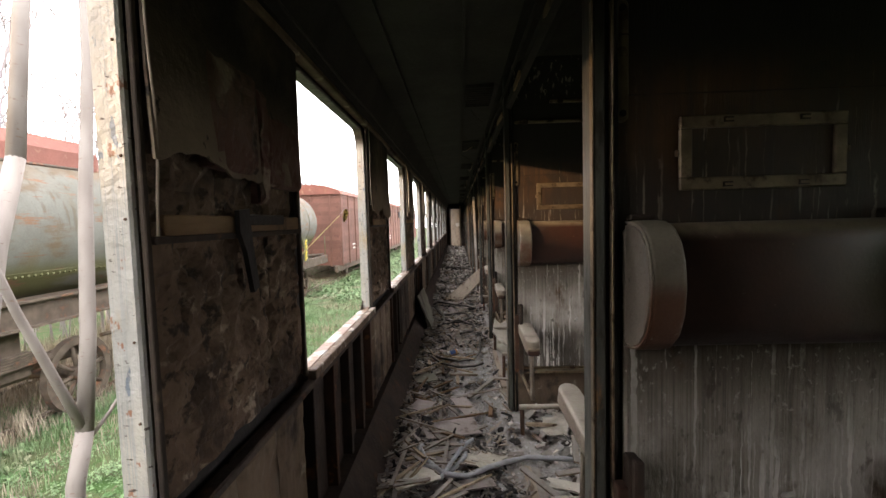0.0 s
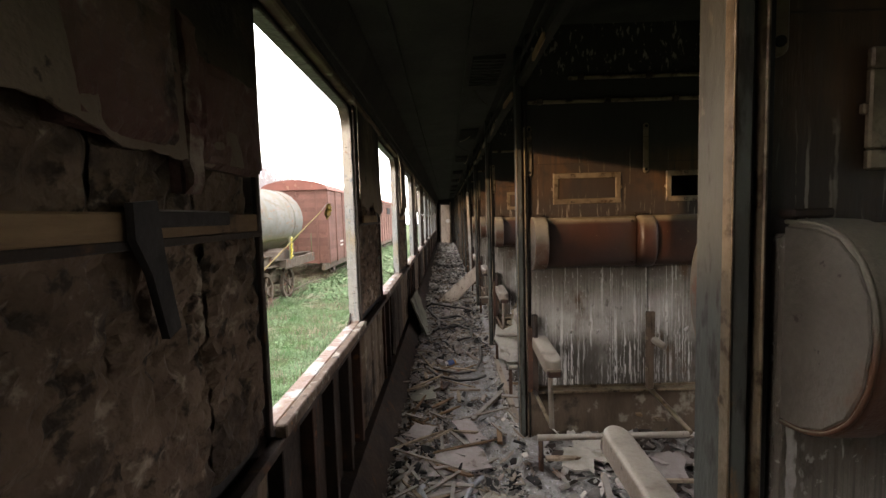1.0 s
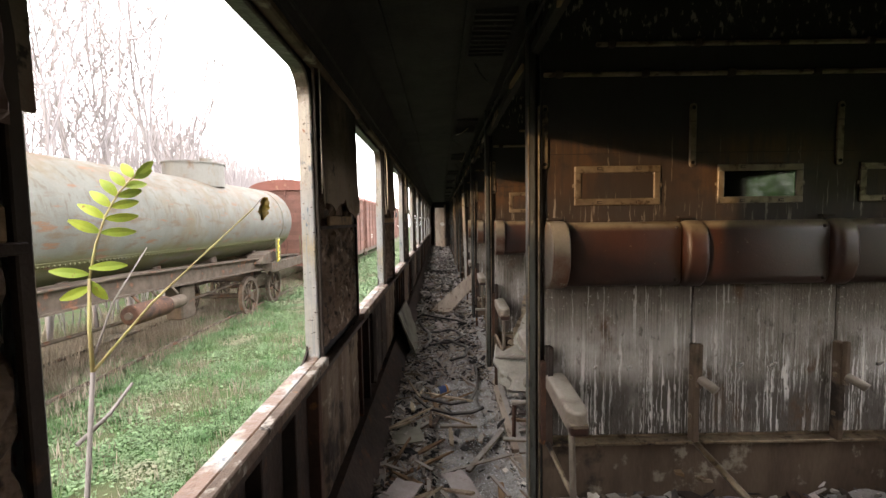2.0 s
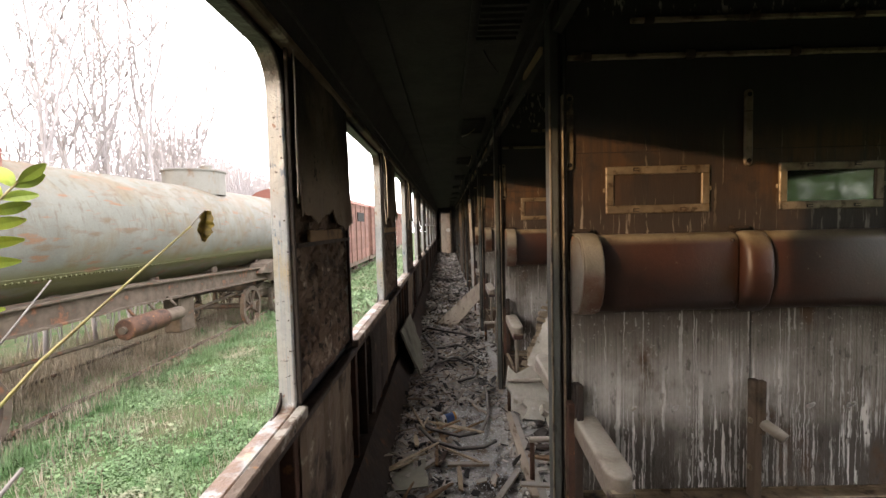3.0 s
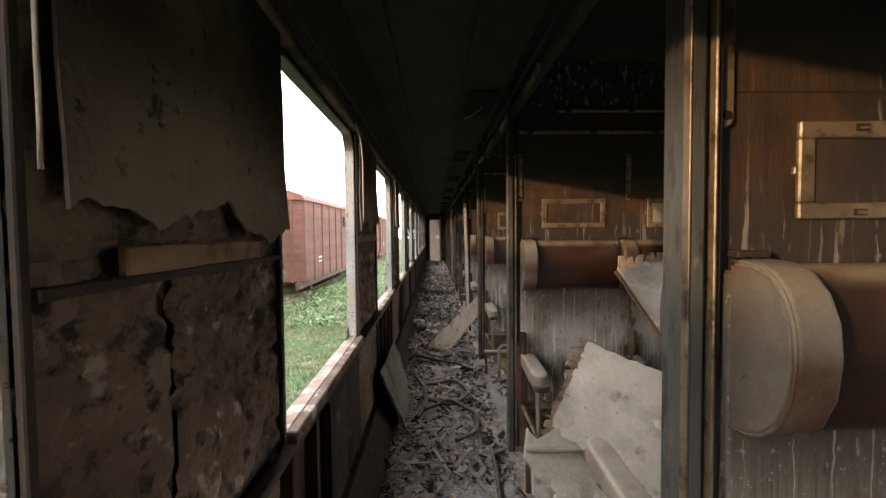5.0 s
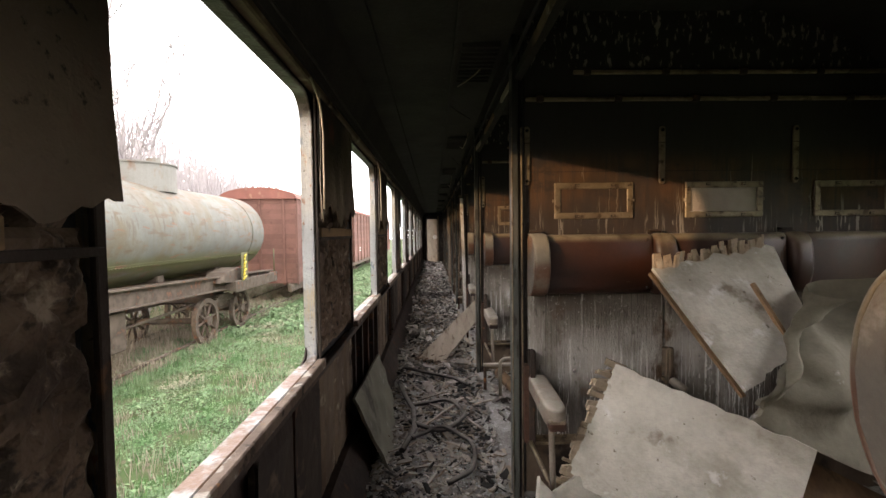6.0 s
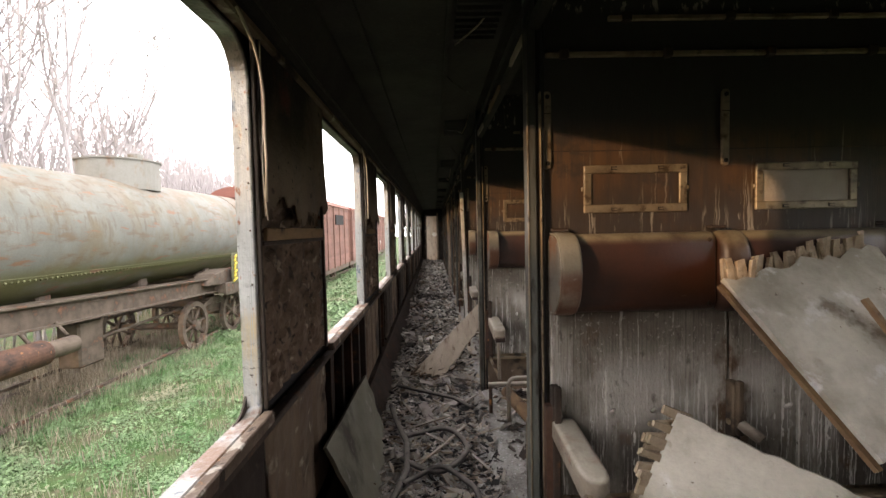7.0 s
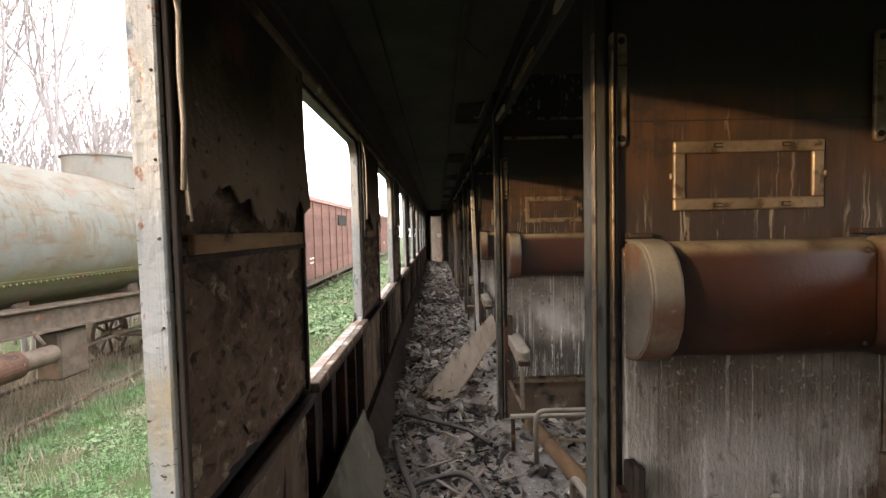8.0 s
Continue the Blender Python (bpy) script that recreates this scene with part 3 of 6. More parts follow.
part("waist_rail", box(X_IN - 0.028, X_IN + 0.006, Y_BACK, Y_END, Z_SILL - 0.06, Z_SILL - 0.036, 0.004), dark_steel, west)
part("head_rail", box(X_IN - 0.03, X_IN + 0.012, Y_BACK, Y_END, 1.925, 1.955, 0.006), ply_mat, west, "brown rail over the windows")
part("cove", prism([(X_IN - 0.02, 1.957), (X_IN + 0.02, 1.957), (X_IN + 0.035, 2.0), (-0.42, 2.14), (-0.46, 2.13)], "y", Y_BACK, Y_END), soot, west)
for cy in (4.355, 6.24):
    part("cord", tube([(X_IN + 0.02, cy - 0.03, 1.93), (X_IN + 0.03, cy + 0.04, 1.872), (X_IN + 0.03, cy + 0.075, 1.83), (X_IN + 0.03, cy + 0.1, 1.75), (X_IN + 0.03, cy + 0.095, 1.65), (X_IN + 0.03, cy + 0.1, 1.57), (X_IN + 0.03, cy + 0.09, 1.46)], 0.0045, 6), plank_mat, west, "pale dangling cord")
part("cable", tube([(X_IN + 0.03, y, 1.99 + 0.012 * noise.noise((y * 1.3, 0, 2))) for y in [Y_BACK + 0.1 + 0.12 * j for j in range(196)]], 0.007, 6), hose_mat, west)
part("duct", prism([(X_IN - 0.05, 0.0), (-0.385, 0.0), (-0.39, 0.05), (X_IN + 0.01, 0.255), (X_IN - 0.05, 0.255)], "y", Y_BACK, Y_END), dark_steel, west, "scorched sloping heater casing")
for i, y0 in enumerate(WIN):
    for j in range(5):
        y = y0 + 0.06 + j * 0.255
        part("rib", box(X_OUT + 0.001, X_IN - 0.012, y, y + 0.035, 0.25, Z_SILL - 0.06, 0.003), dark_steel if (i + j) % 3 else rust, west)
    if i % 2 == 1 or i > 4:
        part("apron_panel", rough_board(y0 + 0.5, y0 + 0.78, 0.28, Z_SILL - 0.065, X_IN + 0.002, i * 2.0, 0.003, 8, 10), char_mat, west, "charred plywood lining")
        part("apron_panel", rough_board(y0 + 0.82, y0 + 1.13, 0.28, Z_SILL - 0.065, X_IN - 0.002, i * 3.0, 0.003, 8, 10), char_mat, west)

# unseen east window heads set low to keep the upper partitions dark
Z_EAST = 1.65
east = thing("wall_east", "outer wall of the compartments with window holes", "wall", kind="structure")
part("lower_skin", box(X_EAST, X_EAST + 0.04, Y_BACK, Y_END, -0.25, Z_SILL), dark_steel, east)
part("upper_skin", box(X_EAST, X_EAST + 0.04, Y_BACK, Y_END, Z_EAST, 2.05), dark_steel, east)
e0 = Y_BACK
for k in range(-2, 11):
    c = PART0 + PITCH * (k + 0.5) + 0.02
    if c + 0.56 > Y_END:
        break
    part("pier_skin", box(X_EAST, X_EAST + 0.04, e0, c - 0.56, Z_SILL, Z_EAST), dark_steel, east)
    e0 = c + 0.56
part("pier_skin", box(X_EAST, X_EAST + 0.04, e0, Y_END, Z_SILL, Z_EAST), dark_steel, east)
tagged(part("wall_south", box(X_OUT - 0.02, X_EAST + 0.04, Y_BACK - 0.04, Y_BACK, -0.25, 2.5), soot), "sooty end wall of the coach", "wall", kind="structure")
# vestibule with an open west side, added to bring daylight to this end
north = thing("wall_north", "brown end wall of the corridor with a doorway light", "wall", kind="structure")
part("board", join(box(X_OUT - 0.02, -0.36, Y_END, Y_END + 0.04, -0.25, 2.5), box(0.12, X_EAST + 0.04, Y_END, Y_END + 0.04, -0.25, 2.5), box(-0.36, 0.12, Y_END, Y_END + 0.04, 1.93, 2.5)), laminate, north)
part("vestibule_end", box(X_OUT - 0.02, 1.0, Y_END + 1.3, Y_END + 1.34, -0.25, 2.5), laminate, north)
part("vestibule_floor", box(X_OUT, 1.0, Y_END + 0.04, Y_END + 1.3, -0.08, 0.0), floor_mat, north)
part("vestibule_roof", box(X_OUT - 0.02, 1.0, Y_END + 0.04, Y_END + 1.3, 2.2, 2.26), soot, north)
part("vestibule_side", box(0.96, 1.0, Y_END + 0.04, Y_END + 1.3, 0.0, 2.2), laminate, north)
part("door_leaf", box(-0.34, 0.10, Y_END + 1.27, Y_END + 1.296, 0.0, 1.95, 0.006), plank_mat, north, "pale brown end door")
part("jamb", box(0.1, 0.16, Y_END - 0.06, Y_END - 0.004, 0.0, 2.05, 0.006), bright_metal, north)
bm = bmesh.new()
bmesh.ops.create_cone(bm, cap_ends=True, segments=20, radius1=0.1, radius2=0.1, depth=0.012, matrix=pose(0.0, Y_END + 1.262, 1.15, 90))
part("round_plate", bm, pale_paint, north, "round white plate")

# ---- partitions ----
for k in range(-1, NPART):
    y = PART0 + PITCH * k
    pa = thing("partition", "burnt wood-laminate compartment partition, shade painted in above, with metal corner post", "partition", "compartment partitions", "structure")
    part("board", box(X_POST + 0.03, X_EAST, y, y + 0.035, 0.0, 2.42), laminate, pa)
    part("joint_strip", box(X_POST + 0.05, X_EAST - 0.02, y - 0.002, y, 1.648, 1.651), dark_steel, pa)
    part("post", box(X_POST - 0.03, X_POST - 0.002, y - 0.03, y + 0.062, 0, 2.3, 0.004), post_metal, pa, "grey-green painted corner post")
    part("dark_channel", join(box(X_POST - 0.001, X_POST + 0.010, y - 0.016, y + 0.05, 0, 2.3, 0.002), box(X_POST + 0.018, X_POST + 0.030, y - 0.026, y + 0.055, 0, 2.3, 0.003)), soot, pa)
    part("edge_trim", box(X_POST + 0.011, X_POST + 0.017, y - 0.034, y + 0.04, 0.02, 1.86, 0.002), bright_metal, pa, "pale worn edge strip")
    part("corner_bead", box(X_POST - 0.034, X_POST - 0.0305, y - 0.034, y - 0.012, 0.02, 1.86, 0.0012), bright_metal, pa, "thin worn metal bead")

# rail along the compartment fronts, its cover strips broken off in places
fr = thing("front_rail", "broken pale cover rail along the compartment fronts", "rail", kind="structure")
part("rail", box(X_POST - 0.02, X_POST + 0.02, Y_BACK, Y_END, 2.085, 2.125, 0.004), soot, fr)
part("track", box(X_POST - 0.05, X_POST - 0.035, Y_BACK, Y_END, 2.14, 2.155, 0.003), soot, fr)
y = Y_BACK + 0.2
while y < Y_END - 1:
    ln = rng.uniform(0.12, 0.5)
    strip = part("cover_strip", prism([(-ln / 2, -0.02), (ln * 0.38, -0.019), (ln / 2, -0.006), (ln * 0.44, 0.018), (-ln * 0.41, 0.02), (-ln / 2, 0.006)], "x", 0.0, 0.006), (plank_mat, wood, ply_mat)[int(rng.random() * 3)], fr)
    strip.matrix_basis = pose(X_POST - 0.0275, y + ln / 2, 2.098 - rng.uniform(0, 0.02), rng.uniform(-4, 4), rng.uniform(-6, 6), 0)
    y += ln + rng.uniform(0.12, 0.6)
# torn wires and strips hanging from the corridor ceiling
for k, (x, yv, dx, dz) in enumerate(((0.12, 3.35, 0.10, -0.05), (0.2, 4.9, -0.12, -0.04), (0.06, 5.6, 0.14, -0.03), (0.24, 6.4, -0.06, -0.10), (0.16, 7.6, 0.12, -0.06), (0.22, 9.2, -0.05, -0.14))):
    wire = tube([(x, yv, 2.19), (x + dx * 0.3, yv + 0.05, 2.19 + dz * 0.7), (x + dx * 0.7, yv + 0.1, 2.18 + dz), (x + dx, yv + 0.19, 2.17 + dz * 0.6)], 0.0035, 6)
    tagged(part("hanging_wire", wire, bright_metal if k % 2 else hose_mat), "torn wire drooping from the sooty ceiling", "wire", "hanging wires")
sill = thing("threshold", "worn timber threshold between corridor and compartments", "threshold", kind="structure")
y = -0.6
while y < Y_END - 1:
    ln = rng.uniform(0.7, 1.6)
    for x in (0.315, 0.355):
        part("plank", box(x, x + 0.043, y + rng.uniform(0, .05), y + ln - rng.uniform(0.01, .1), 0.001, 0.034 + rng.uniform(0, .014), 0.003), plank_mat if x < 0.33 else splinter_mat, sill)
    y += ln


# ---- seats ----
def pad_profile(y_front, y_back, z0, z1, r):
    return rounded(min(y_front, y_back), max(y_front, y_back), z0, z1, r, 5)


def soft(bm, off, seg=2):
    bmesh.ops.bevel(bm, geom=[e for e in bm.edges if len(e.link_faces) == 2 and e.calc_face_angle(0) > 0.9], offset=off, segments=seg, affect="EDGES", profile=0.5)
    return bm


def make_seat(s):
    """A row of three seat backs on one face of a partition; s is -1 for the face towards the walk's start."""
    y = lambda d: s * d + (0.0 if s < 0 else 0.035)
    yb = lambda d0, d1: (min(y(d0), y(d1)), max(y(d0), y(d1)))
    seat = thing("train_bench", "stained grey bench backs with brown leatherette headrests, benches gone", "bench", "compartment benches")
    for x0, x1 in ((0.395, 1.062), (1.068, 1.719), (1.725, X_EAST - 0.02)):
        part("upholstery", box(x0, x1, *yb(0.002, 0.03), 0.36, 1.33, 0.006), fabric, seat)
    xs = (0.395, 0.98, 1.625, 2.26)
    for j in range(3):
        w = 0.075
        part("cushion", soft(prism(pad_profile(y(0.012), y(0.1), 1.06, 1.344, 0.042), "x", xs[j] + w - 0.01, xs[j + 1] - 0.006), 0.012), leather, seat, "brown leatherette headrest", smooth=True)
        if j:  # between two seats the wing is a low padded hump
            hump = [(y(0.03), 1.05), (y(0.085), 1.056), (y(0.118), 1.085), (y(0.138), 1.15), (y(0.142), 1.22), (y(0.136), 1.28), (y(0.118), 1.322), (y(0.09), 1.345), (y(0.03), 1.35)]
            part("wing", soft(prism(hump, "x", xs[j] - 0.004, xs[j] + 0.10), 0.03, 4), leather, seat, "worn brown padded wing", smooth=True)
        else:
            prof = [(y(0.03), 1.05), (y(0.07), 1.053), (y(0.11), 1.068), (y(0.145), 1.10), (y(0.168), 1.15), (y(0.176), 1.21), (y(0.17), 1.265), (y(0.152), 1.308), (y(0.122), 1.338), (y(0.085), 1.35), (y(0.03), 1.352)]
            wp = part("wing", soft(prism(prof, "x", xs[j], xs[j] + w), 0.012, 3), wing_mat, seat, "dusty two-tone headrest wing", smooth=True)
            wp.modifiers.new("flat_faces", "WEIGHTED_NORMAL").keep_sharp = False
            c0 = (y(0.08), 1.2)
            face = [(c0[0] + (p - c0[0]) * 0.91, c0[1] + (z - c0[1]) * 0.93) for p, z in prof]
            part("wing_face", soft(prism(face, "x", xs[j] - 0.0025, xs[j] + 0.004), 0.0018, 1), wing_side_mat, wp, "grey dusty side of the wing")
            rim = bend([(xs[j] + 0.002, c0[0] + (p - c0[0]) * 0.965, c0[1] + (z - c0[1]) * 0.975) for p, z in prof], 3)
            part("piping", tube(rim, 0.0032, 6), wing_mat, wp, "worn piping", smooth=True)
        part("hinge", box(xs[j] + 0.01, xs[j] + 0.07, *yb(0.004, 0.035), 1.353, 1.366, 0.003), dark_steel, seat)
        for z in (1.09, 1.315):
            bm = bmesh.new()
            bmesh.ops.create_uvsphere(bm, u_segments=8, v_segments=5, radius=0.008, matrix=pose(xs[j + 1] - 0.035, y(0.098), z))
            part("button", bm, dark_steel, seat)
    part("bottom_rail", join(box(0.39, X_EAST - 0.02, *yb(0.0, 0.06), 0.325, 0.338, 0.002), box(0.39, X_EAST - 0.02, *yb(0.0, 0.006), 0.338, 0.362)), bright_metal, seat, "pale metal angle")
    part("base_board", box(0.385, X_EAST - 0.02, *yb(0.001, 0.02), 0.0, 0.322), ply_mat, seat, "dusty brown base board")
    for x, stub in ((0.388, False), (1.05, True), (1.705, True)):
        br = part("divider", join(box(x, x + 0.03, *yb(0.03, 0.075), 0.34, 0.79, 0.004), box(x + 0.004, x + 0.026, *yb(0.076, 0.1), 0.60, 0.80, 0.004)), ply_mat if stub else dark_steel, seat, "rusty divider bracket")
        for z in (0.45, 0.63):
            part("bolt", box(x - 0.012, x - 0.001, *yb(0.05, 0.068), z, z + 0.02, 0.003), bright_metal, br)
        if stub:
            part("arm_stub", tube([(x + 0.02, y(0.09), 0.64), (x + 0.035, y(0.125), 0.628), (x + 0.05, y(0.155), 0.612)], 0.021, 8), cream, br, "broken armrest stub", smooth=True)
    for x in (0.62, 0.775, 1.28, 1.43, 1.92, 2.07):
        part("peg", tube([(x, y(0.03), 0.675), (x, y(0.05), 0.69), (x, y(0.06), 0.70)], 0.009, 6, 0.005), pale_paint, seat, "small white peg")
    return seat


def make_armrest(s):
    y = lambda d: s * d + (0.0 if s < 0 else 0.035)
    arm = thing("armrest", "dusty brown padded armrest on a bent steel tube", "armrest", "corridor-side armrests")
    ln = 0.42 if s < 0 else 0.52
    outline = [(y(0.05), -0.035), (y(0.07), -0.044)] + [(y(ln - 0.06 + 0.06 * math.sin(a)), -0.044 * math.cos(a)) for a in (radians(180 * i / 8) for i in range(9))] + [(y(0.07), 0.044), (y(0.05), 0.035)]
    bm = prism([(b, a) for a, b in outline], "z", 0.0, 0.078)
    for v in bm.verts:
        d = (v.co.y - y(0.05)) / (s * ln)
        v.co.z += -0.03 * d - (0.012 if v.co.z < 0.04 else 0) * d
    pad = part("pad", soft(bm, 0.016, 3), cream, arm, smooth=True)
    pad.location = (0.43, 0, 0.595)
    part("pad_cap", join(box(0.392, 0.468, min(y(ln - 0.05), y(ln + 0.003)), max(y(ln - 0.05), y(ln + 0.003)), 0.552, 0.60, 0.014, 2)), leather, pad, "worn brown end").location = (-0.43, 0, -0.595)
    if s > 0:  # the far end of this one still stands higher
        pad.matrix_basis = Matrix.Translation((0.44, 0.20, 0.558)) @ pose(0, 0, 0, 6.5)
    part("tube", tube(bend([(0.43, y(ln - 0.11), 0.585), (0.43, y(ln - 0.10), 0.45), (0.43, y(ln - 0.08), 0.26)]), 0.013, 8), cream, arm, "bent steel tube")
    part("brace", tube([(0.39, y(0.03), 0.36), (0.43, y(ln - 0.08), 0.265)], 0.011, 6), bright_metal, arm)
    part("plate", box(0.365, 0.395, min(y(0.03), y(0.07)), max(y(0.03), y(0.07)), 0.34, 0.72, 0.003), rust, arm, "rusty side plate")
    part("leg", tube([(0.35, y(ln + 0.02), 0.25), (0.35, y(ln + 0.03), 0.0)], 0.013, 8), rust, arm)
    part("cross_bar", tube([(0.335, y(ln + 0.02), 0.262), (1.08, y(ln + 0.02), 0.262)], 0.016, 8), cream, arm, "pale cross bar of the seat frame")
    part("side_bar", tube([(1.07, y(0.03), 0.34), (1.09, y(ln + 0.02), 0.27)], 0.014, 6), bright_metal, arm)
    return arm


def make_frame(fill):
    f = thing("picture_frame", "tarnished empty metal wall frame with clips", "picture frame", "wall frames")
    w, h, b = 0.387, 0.175, 0.03
    bars = join(box(0, w, -0.012, 0, 0, b, 0.003), box(0, w, -0.012, 0, h - b, h, 0.003), box(0, b, -0.0115, 0, b, h - b, 0.003), box(w - b, w, -0.0115, 0, b, h - b, 0.003))
    part("frame", bars, bright_metal, f)
    for x in (0.1, 0.275):
        for z in (0.006, h - 0.018):
            part("clip", join(box(x, x + 0.022, -0.016, -0.012, z, z + 0.003), box(x, x + 0.022, -0.016, -0.012, z + 0.009, z + 0.012), box(x, x + 0.003, -0.016, -0.012, z, z + 0.012)), dark_steel, f)
    for x in (-0.008, w):
        part("lug", box(x, x + 0.008, -0.01, 0, 0.08, 0.096, 0.002), bright_metal, f)
    part("inset", box(b - 0.002, w - b + 0.002, -0.004, -0.001, b - 0.002, h - b + 0.002), fill, f)
    return f


def make_hook():
    hk = thing("coat_hook_strip", "pale rounded metal coat hook strip", "coat hook", "coat hook strips")
    part("strip", soft(prism(rounded(-0.015, 0.015, 0, 0.282, 0.0148, 5), "y", -0.012, 0), 0.003, 1), bright_metal, hk)
    for z in (0.02, 0.262):
        bm = bmesh.new()
        bmesh.ops.create_cone(bm, cap_ends=True, segments=12, radius1=0.008, radius2=0.008, depth=0.004, matrix=pose(0, -0.0135, z, 90))
        part("eyelet", bm, void_mat, hk)
    part("seam", box(-0.0152, 0.0152, -0.0128, -0.0118, 0.2, 0.203), dark_steel, hk)
    return hk


def make_rack(z_thin):
    rk = thing("luggage_rack_rail", "pale luggage rack rail fixed to the sooty, shade-painted partition top", "rack rail", "rack rails")
    x = 0.39 if z_thin else 0.62
    part("rail", box(x, X_EAST - 0.01, -0.022, -0.006, -0.009, 0.011, 0.004), bright_metal, rk)
    for j in range(5):
        xx = x + 0.05 + j * 0.38
        if xx < X_EAST - 0.1:
            part("bracket", box(xx, xx + 0.035, -0.03, 0, -0.014, 0.02, 0.005), dark_steel, rk)
    return rk


front, rear = make_seat(-1), make_seat(1)
arm_f, arm_r = make_armrest(-1), make_armrest(1)
frames = {"plain": make_frame(laminate), "blank": make_frame(blank_mat), "mirror": make_frame(mirror_mat)}
hook, rack_a, rack_b = make_hook(), make_rack(True), make_rack(False)
used = set()


def place(ob, m):
    """The first use stands in place itself; later ones are copies."""
    if ob.name not in used:
        used.add(ob.name)
        ob.matrix_basis = m
        return ob
    return copy_thing(ob, m)


for k in range(0, NPART):
    y = PART0 + PITCH * k
    place(front, pose(0, y, 0))
    if k < 6:
        place(rear, pose(0, y, 0))
    place(arm_f, pose(0, y, 0))
    if k in (0, 1):
        place(arm_r, pose(0, y, 0))
    for j in range(3):
        kind = "mirror" if (k, j) == (1, 1) else "blank" if (k, j) in ((2, 1), (0, 1)) else "plain"
        f = place(frames[kind], pose(0.53 + 0.645 * j, y, 1.42))
        if kind == "mirror":
            f["label"] = "spotted mirror in a metal wall frame"
        elif kind == "blank":
            f["label"] = "metal wall frame holding a faded blank card"
        place(hook, pose(0.396 + 0.663 * j, y, 1.585))
    place(rack_a, pose(0, y, 1.994))
    place(rack_b, pose(0, y, 2.122))

# ---- outside: ground, sidings, wagons, trees ----
gx = [-160, -70, -35, -22] + [-16 + 0.5 * i for i in range(31)] + [3.2, 6, 12, 40, 160]
gy = [-160, -60, -20] + [-8 + 0.8 * i for i in range(60)] + [45, 60, 90, 180]
gv = [(x, yy, GROUND + (0.05 * noise.noise((x * 0.9, yy * 0.9, 0)) + 0.03 * noise.noise((x * 2.5, yy * 2.5, 2)) if -16 < x < 0 else 0)) for x in gx for yy in gy]
gf = [(i * len(gy) + j, (i + 1) * len(gy) + j, (i + 1) * len(gy) + j + 1, i * len(gy) + j + 1) for i in range(len(gx) - 1) for j in range(len(gy) - 1)]
tagged(flat_mesh("ground", gv, gf, earth), "grassy earth beside the sidings", "ground", kind="structure")


def blades(name, count, area, size, mat_, label, seed, flat=0.5, clump=0.0):
    """Many small leaves or blades over a strip of ground, thicker in patches."""
    r = np.random.default_rng(seed)
    x = area[0] + (area[1] - area[0]) * r.random(count)
    yv = area[2] + (area[3] - area[2]) * r.random(count) ** 1.25
    keep = np.array([noise.noise((a * 0.8, b * 0.8, seed)) + 0.5 * noise.noise((a * 2.4, b * 2.4, seed)) > clump - 0.5 for a, b in zip(x, yv)])
    x, yv = x[keep], yv[keep]
    n = len(x)
    mound = np.array([noise.noise((a * 1.7, b * 1.7, seed + 5)) for a, b in zip(x, yv)])
    s = size * (0.5 + r.random(n)) * (1 + 0.5 * mound)
    ang, tip = r.random(n) * 6.283, flat + (1 - flat) * r.random(n)
    dx, dy = np.cos(ang), np.sin(ang)
    z = GROUND - 0.02 + (r.random(n) ** 1.5) * size * 2.2 * (0.7 + 0.6 * mound) * (flat < 0.7) + 0.04 * mound
    wide = s * 0.34 if flat < 0.7 else np.minimum(s * 0.03, 0.0048)
    up = s * (0.45 if flat < 0.7 else 1.0) * tip
    run = s * (0.8 if flat < 0.7 else 0.35)
    v = np.empty((n, 4, 3))
    v[:, 0] = np.stack([x, yv, z], 1)
    v[:, 1] = np.stack([x + dx * run * 0.5 - dy * wide, yv + dy * run * 0.5 + dx * wide, z + up * 0.6], 1)
    v[:, 2] = np.stack([x + dx * run, yv + dy * run, z + up * (0.9 if flat < 0.7 else 1.2)], 1)
    v[:, 3] = np.stack([x + dx * run * 0.5 + dy * wide, yv + dy * run * 0.5 - dx * wide, z + up * 0.6], 1)
    ob = flat_mesh(name, v.reshape(-1, 3).tolist(), np.arange(4 * n).reshape(-1, 4).tolist(), mat_)
    return tagged(ob, label, "grass", kind="stuff")


blades("leaf_clumps", 50000, (-6.0, -0.62, 0.8, 15), 0.05, grass_mat, "broad-leaved weeds in clumps", 15, 0.45, 0.5)
blades("weeds", 360000, (-6.4, -0.62, -1.5, 18), 0.031, grass_mat, "low green leafy weeds covering the ground", 1)
blades("far_weeds", 34000, (-9.0, -2.0, 14, 40), 0.10, grass_mat, "green weeds along the far sidings", 2)
blades("grass", 26000, (-5.6, -0.7, 1, 22), 0.13, grass_mat, "thin green grass among the weeds", 3, 0.75, 0.3)
blades("dry_grass", 46000, (-8.2, -5.9, 2, 24), 0.12, dry_mat, "dry pinkish grass along the track", 4, 0.75, 0.2)
blades("dry_brush", 30000, (-9.0, -6.2, 1, 30), 0.30, dry_mat, "tall dry brush grown up under the wagons", 6, 0.75, 0.1)
blades("track_weeds", 36000, (-6.5, -4.8, 4, 21), 0.11, grass_mat, "taller green weeds grown up beside the rails", 12, 0.75, 0.35)
blades("track_straw", 12000, (-6.3, -5.2, 4, 21), 0.2, dry_mat, "tall straw-coloured grass beside the rails", 13, 0.75, 0.3)
blades("pale_tufts", 22000, (-5.0, -1.0, 2, 16), 0.12, dry_mat, "pale dry grass tufts among the weeds", 8, 0.75, 0.55)
TX = -6.3
bx = [-9.0, -8.4, -7.8, -7.3, -6.9, -6.5, -6.1]
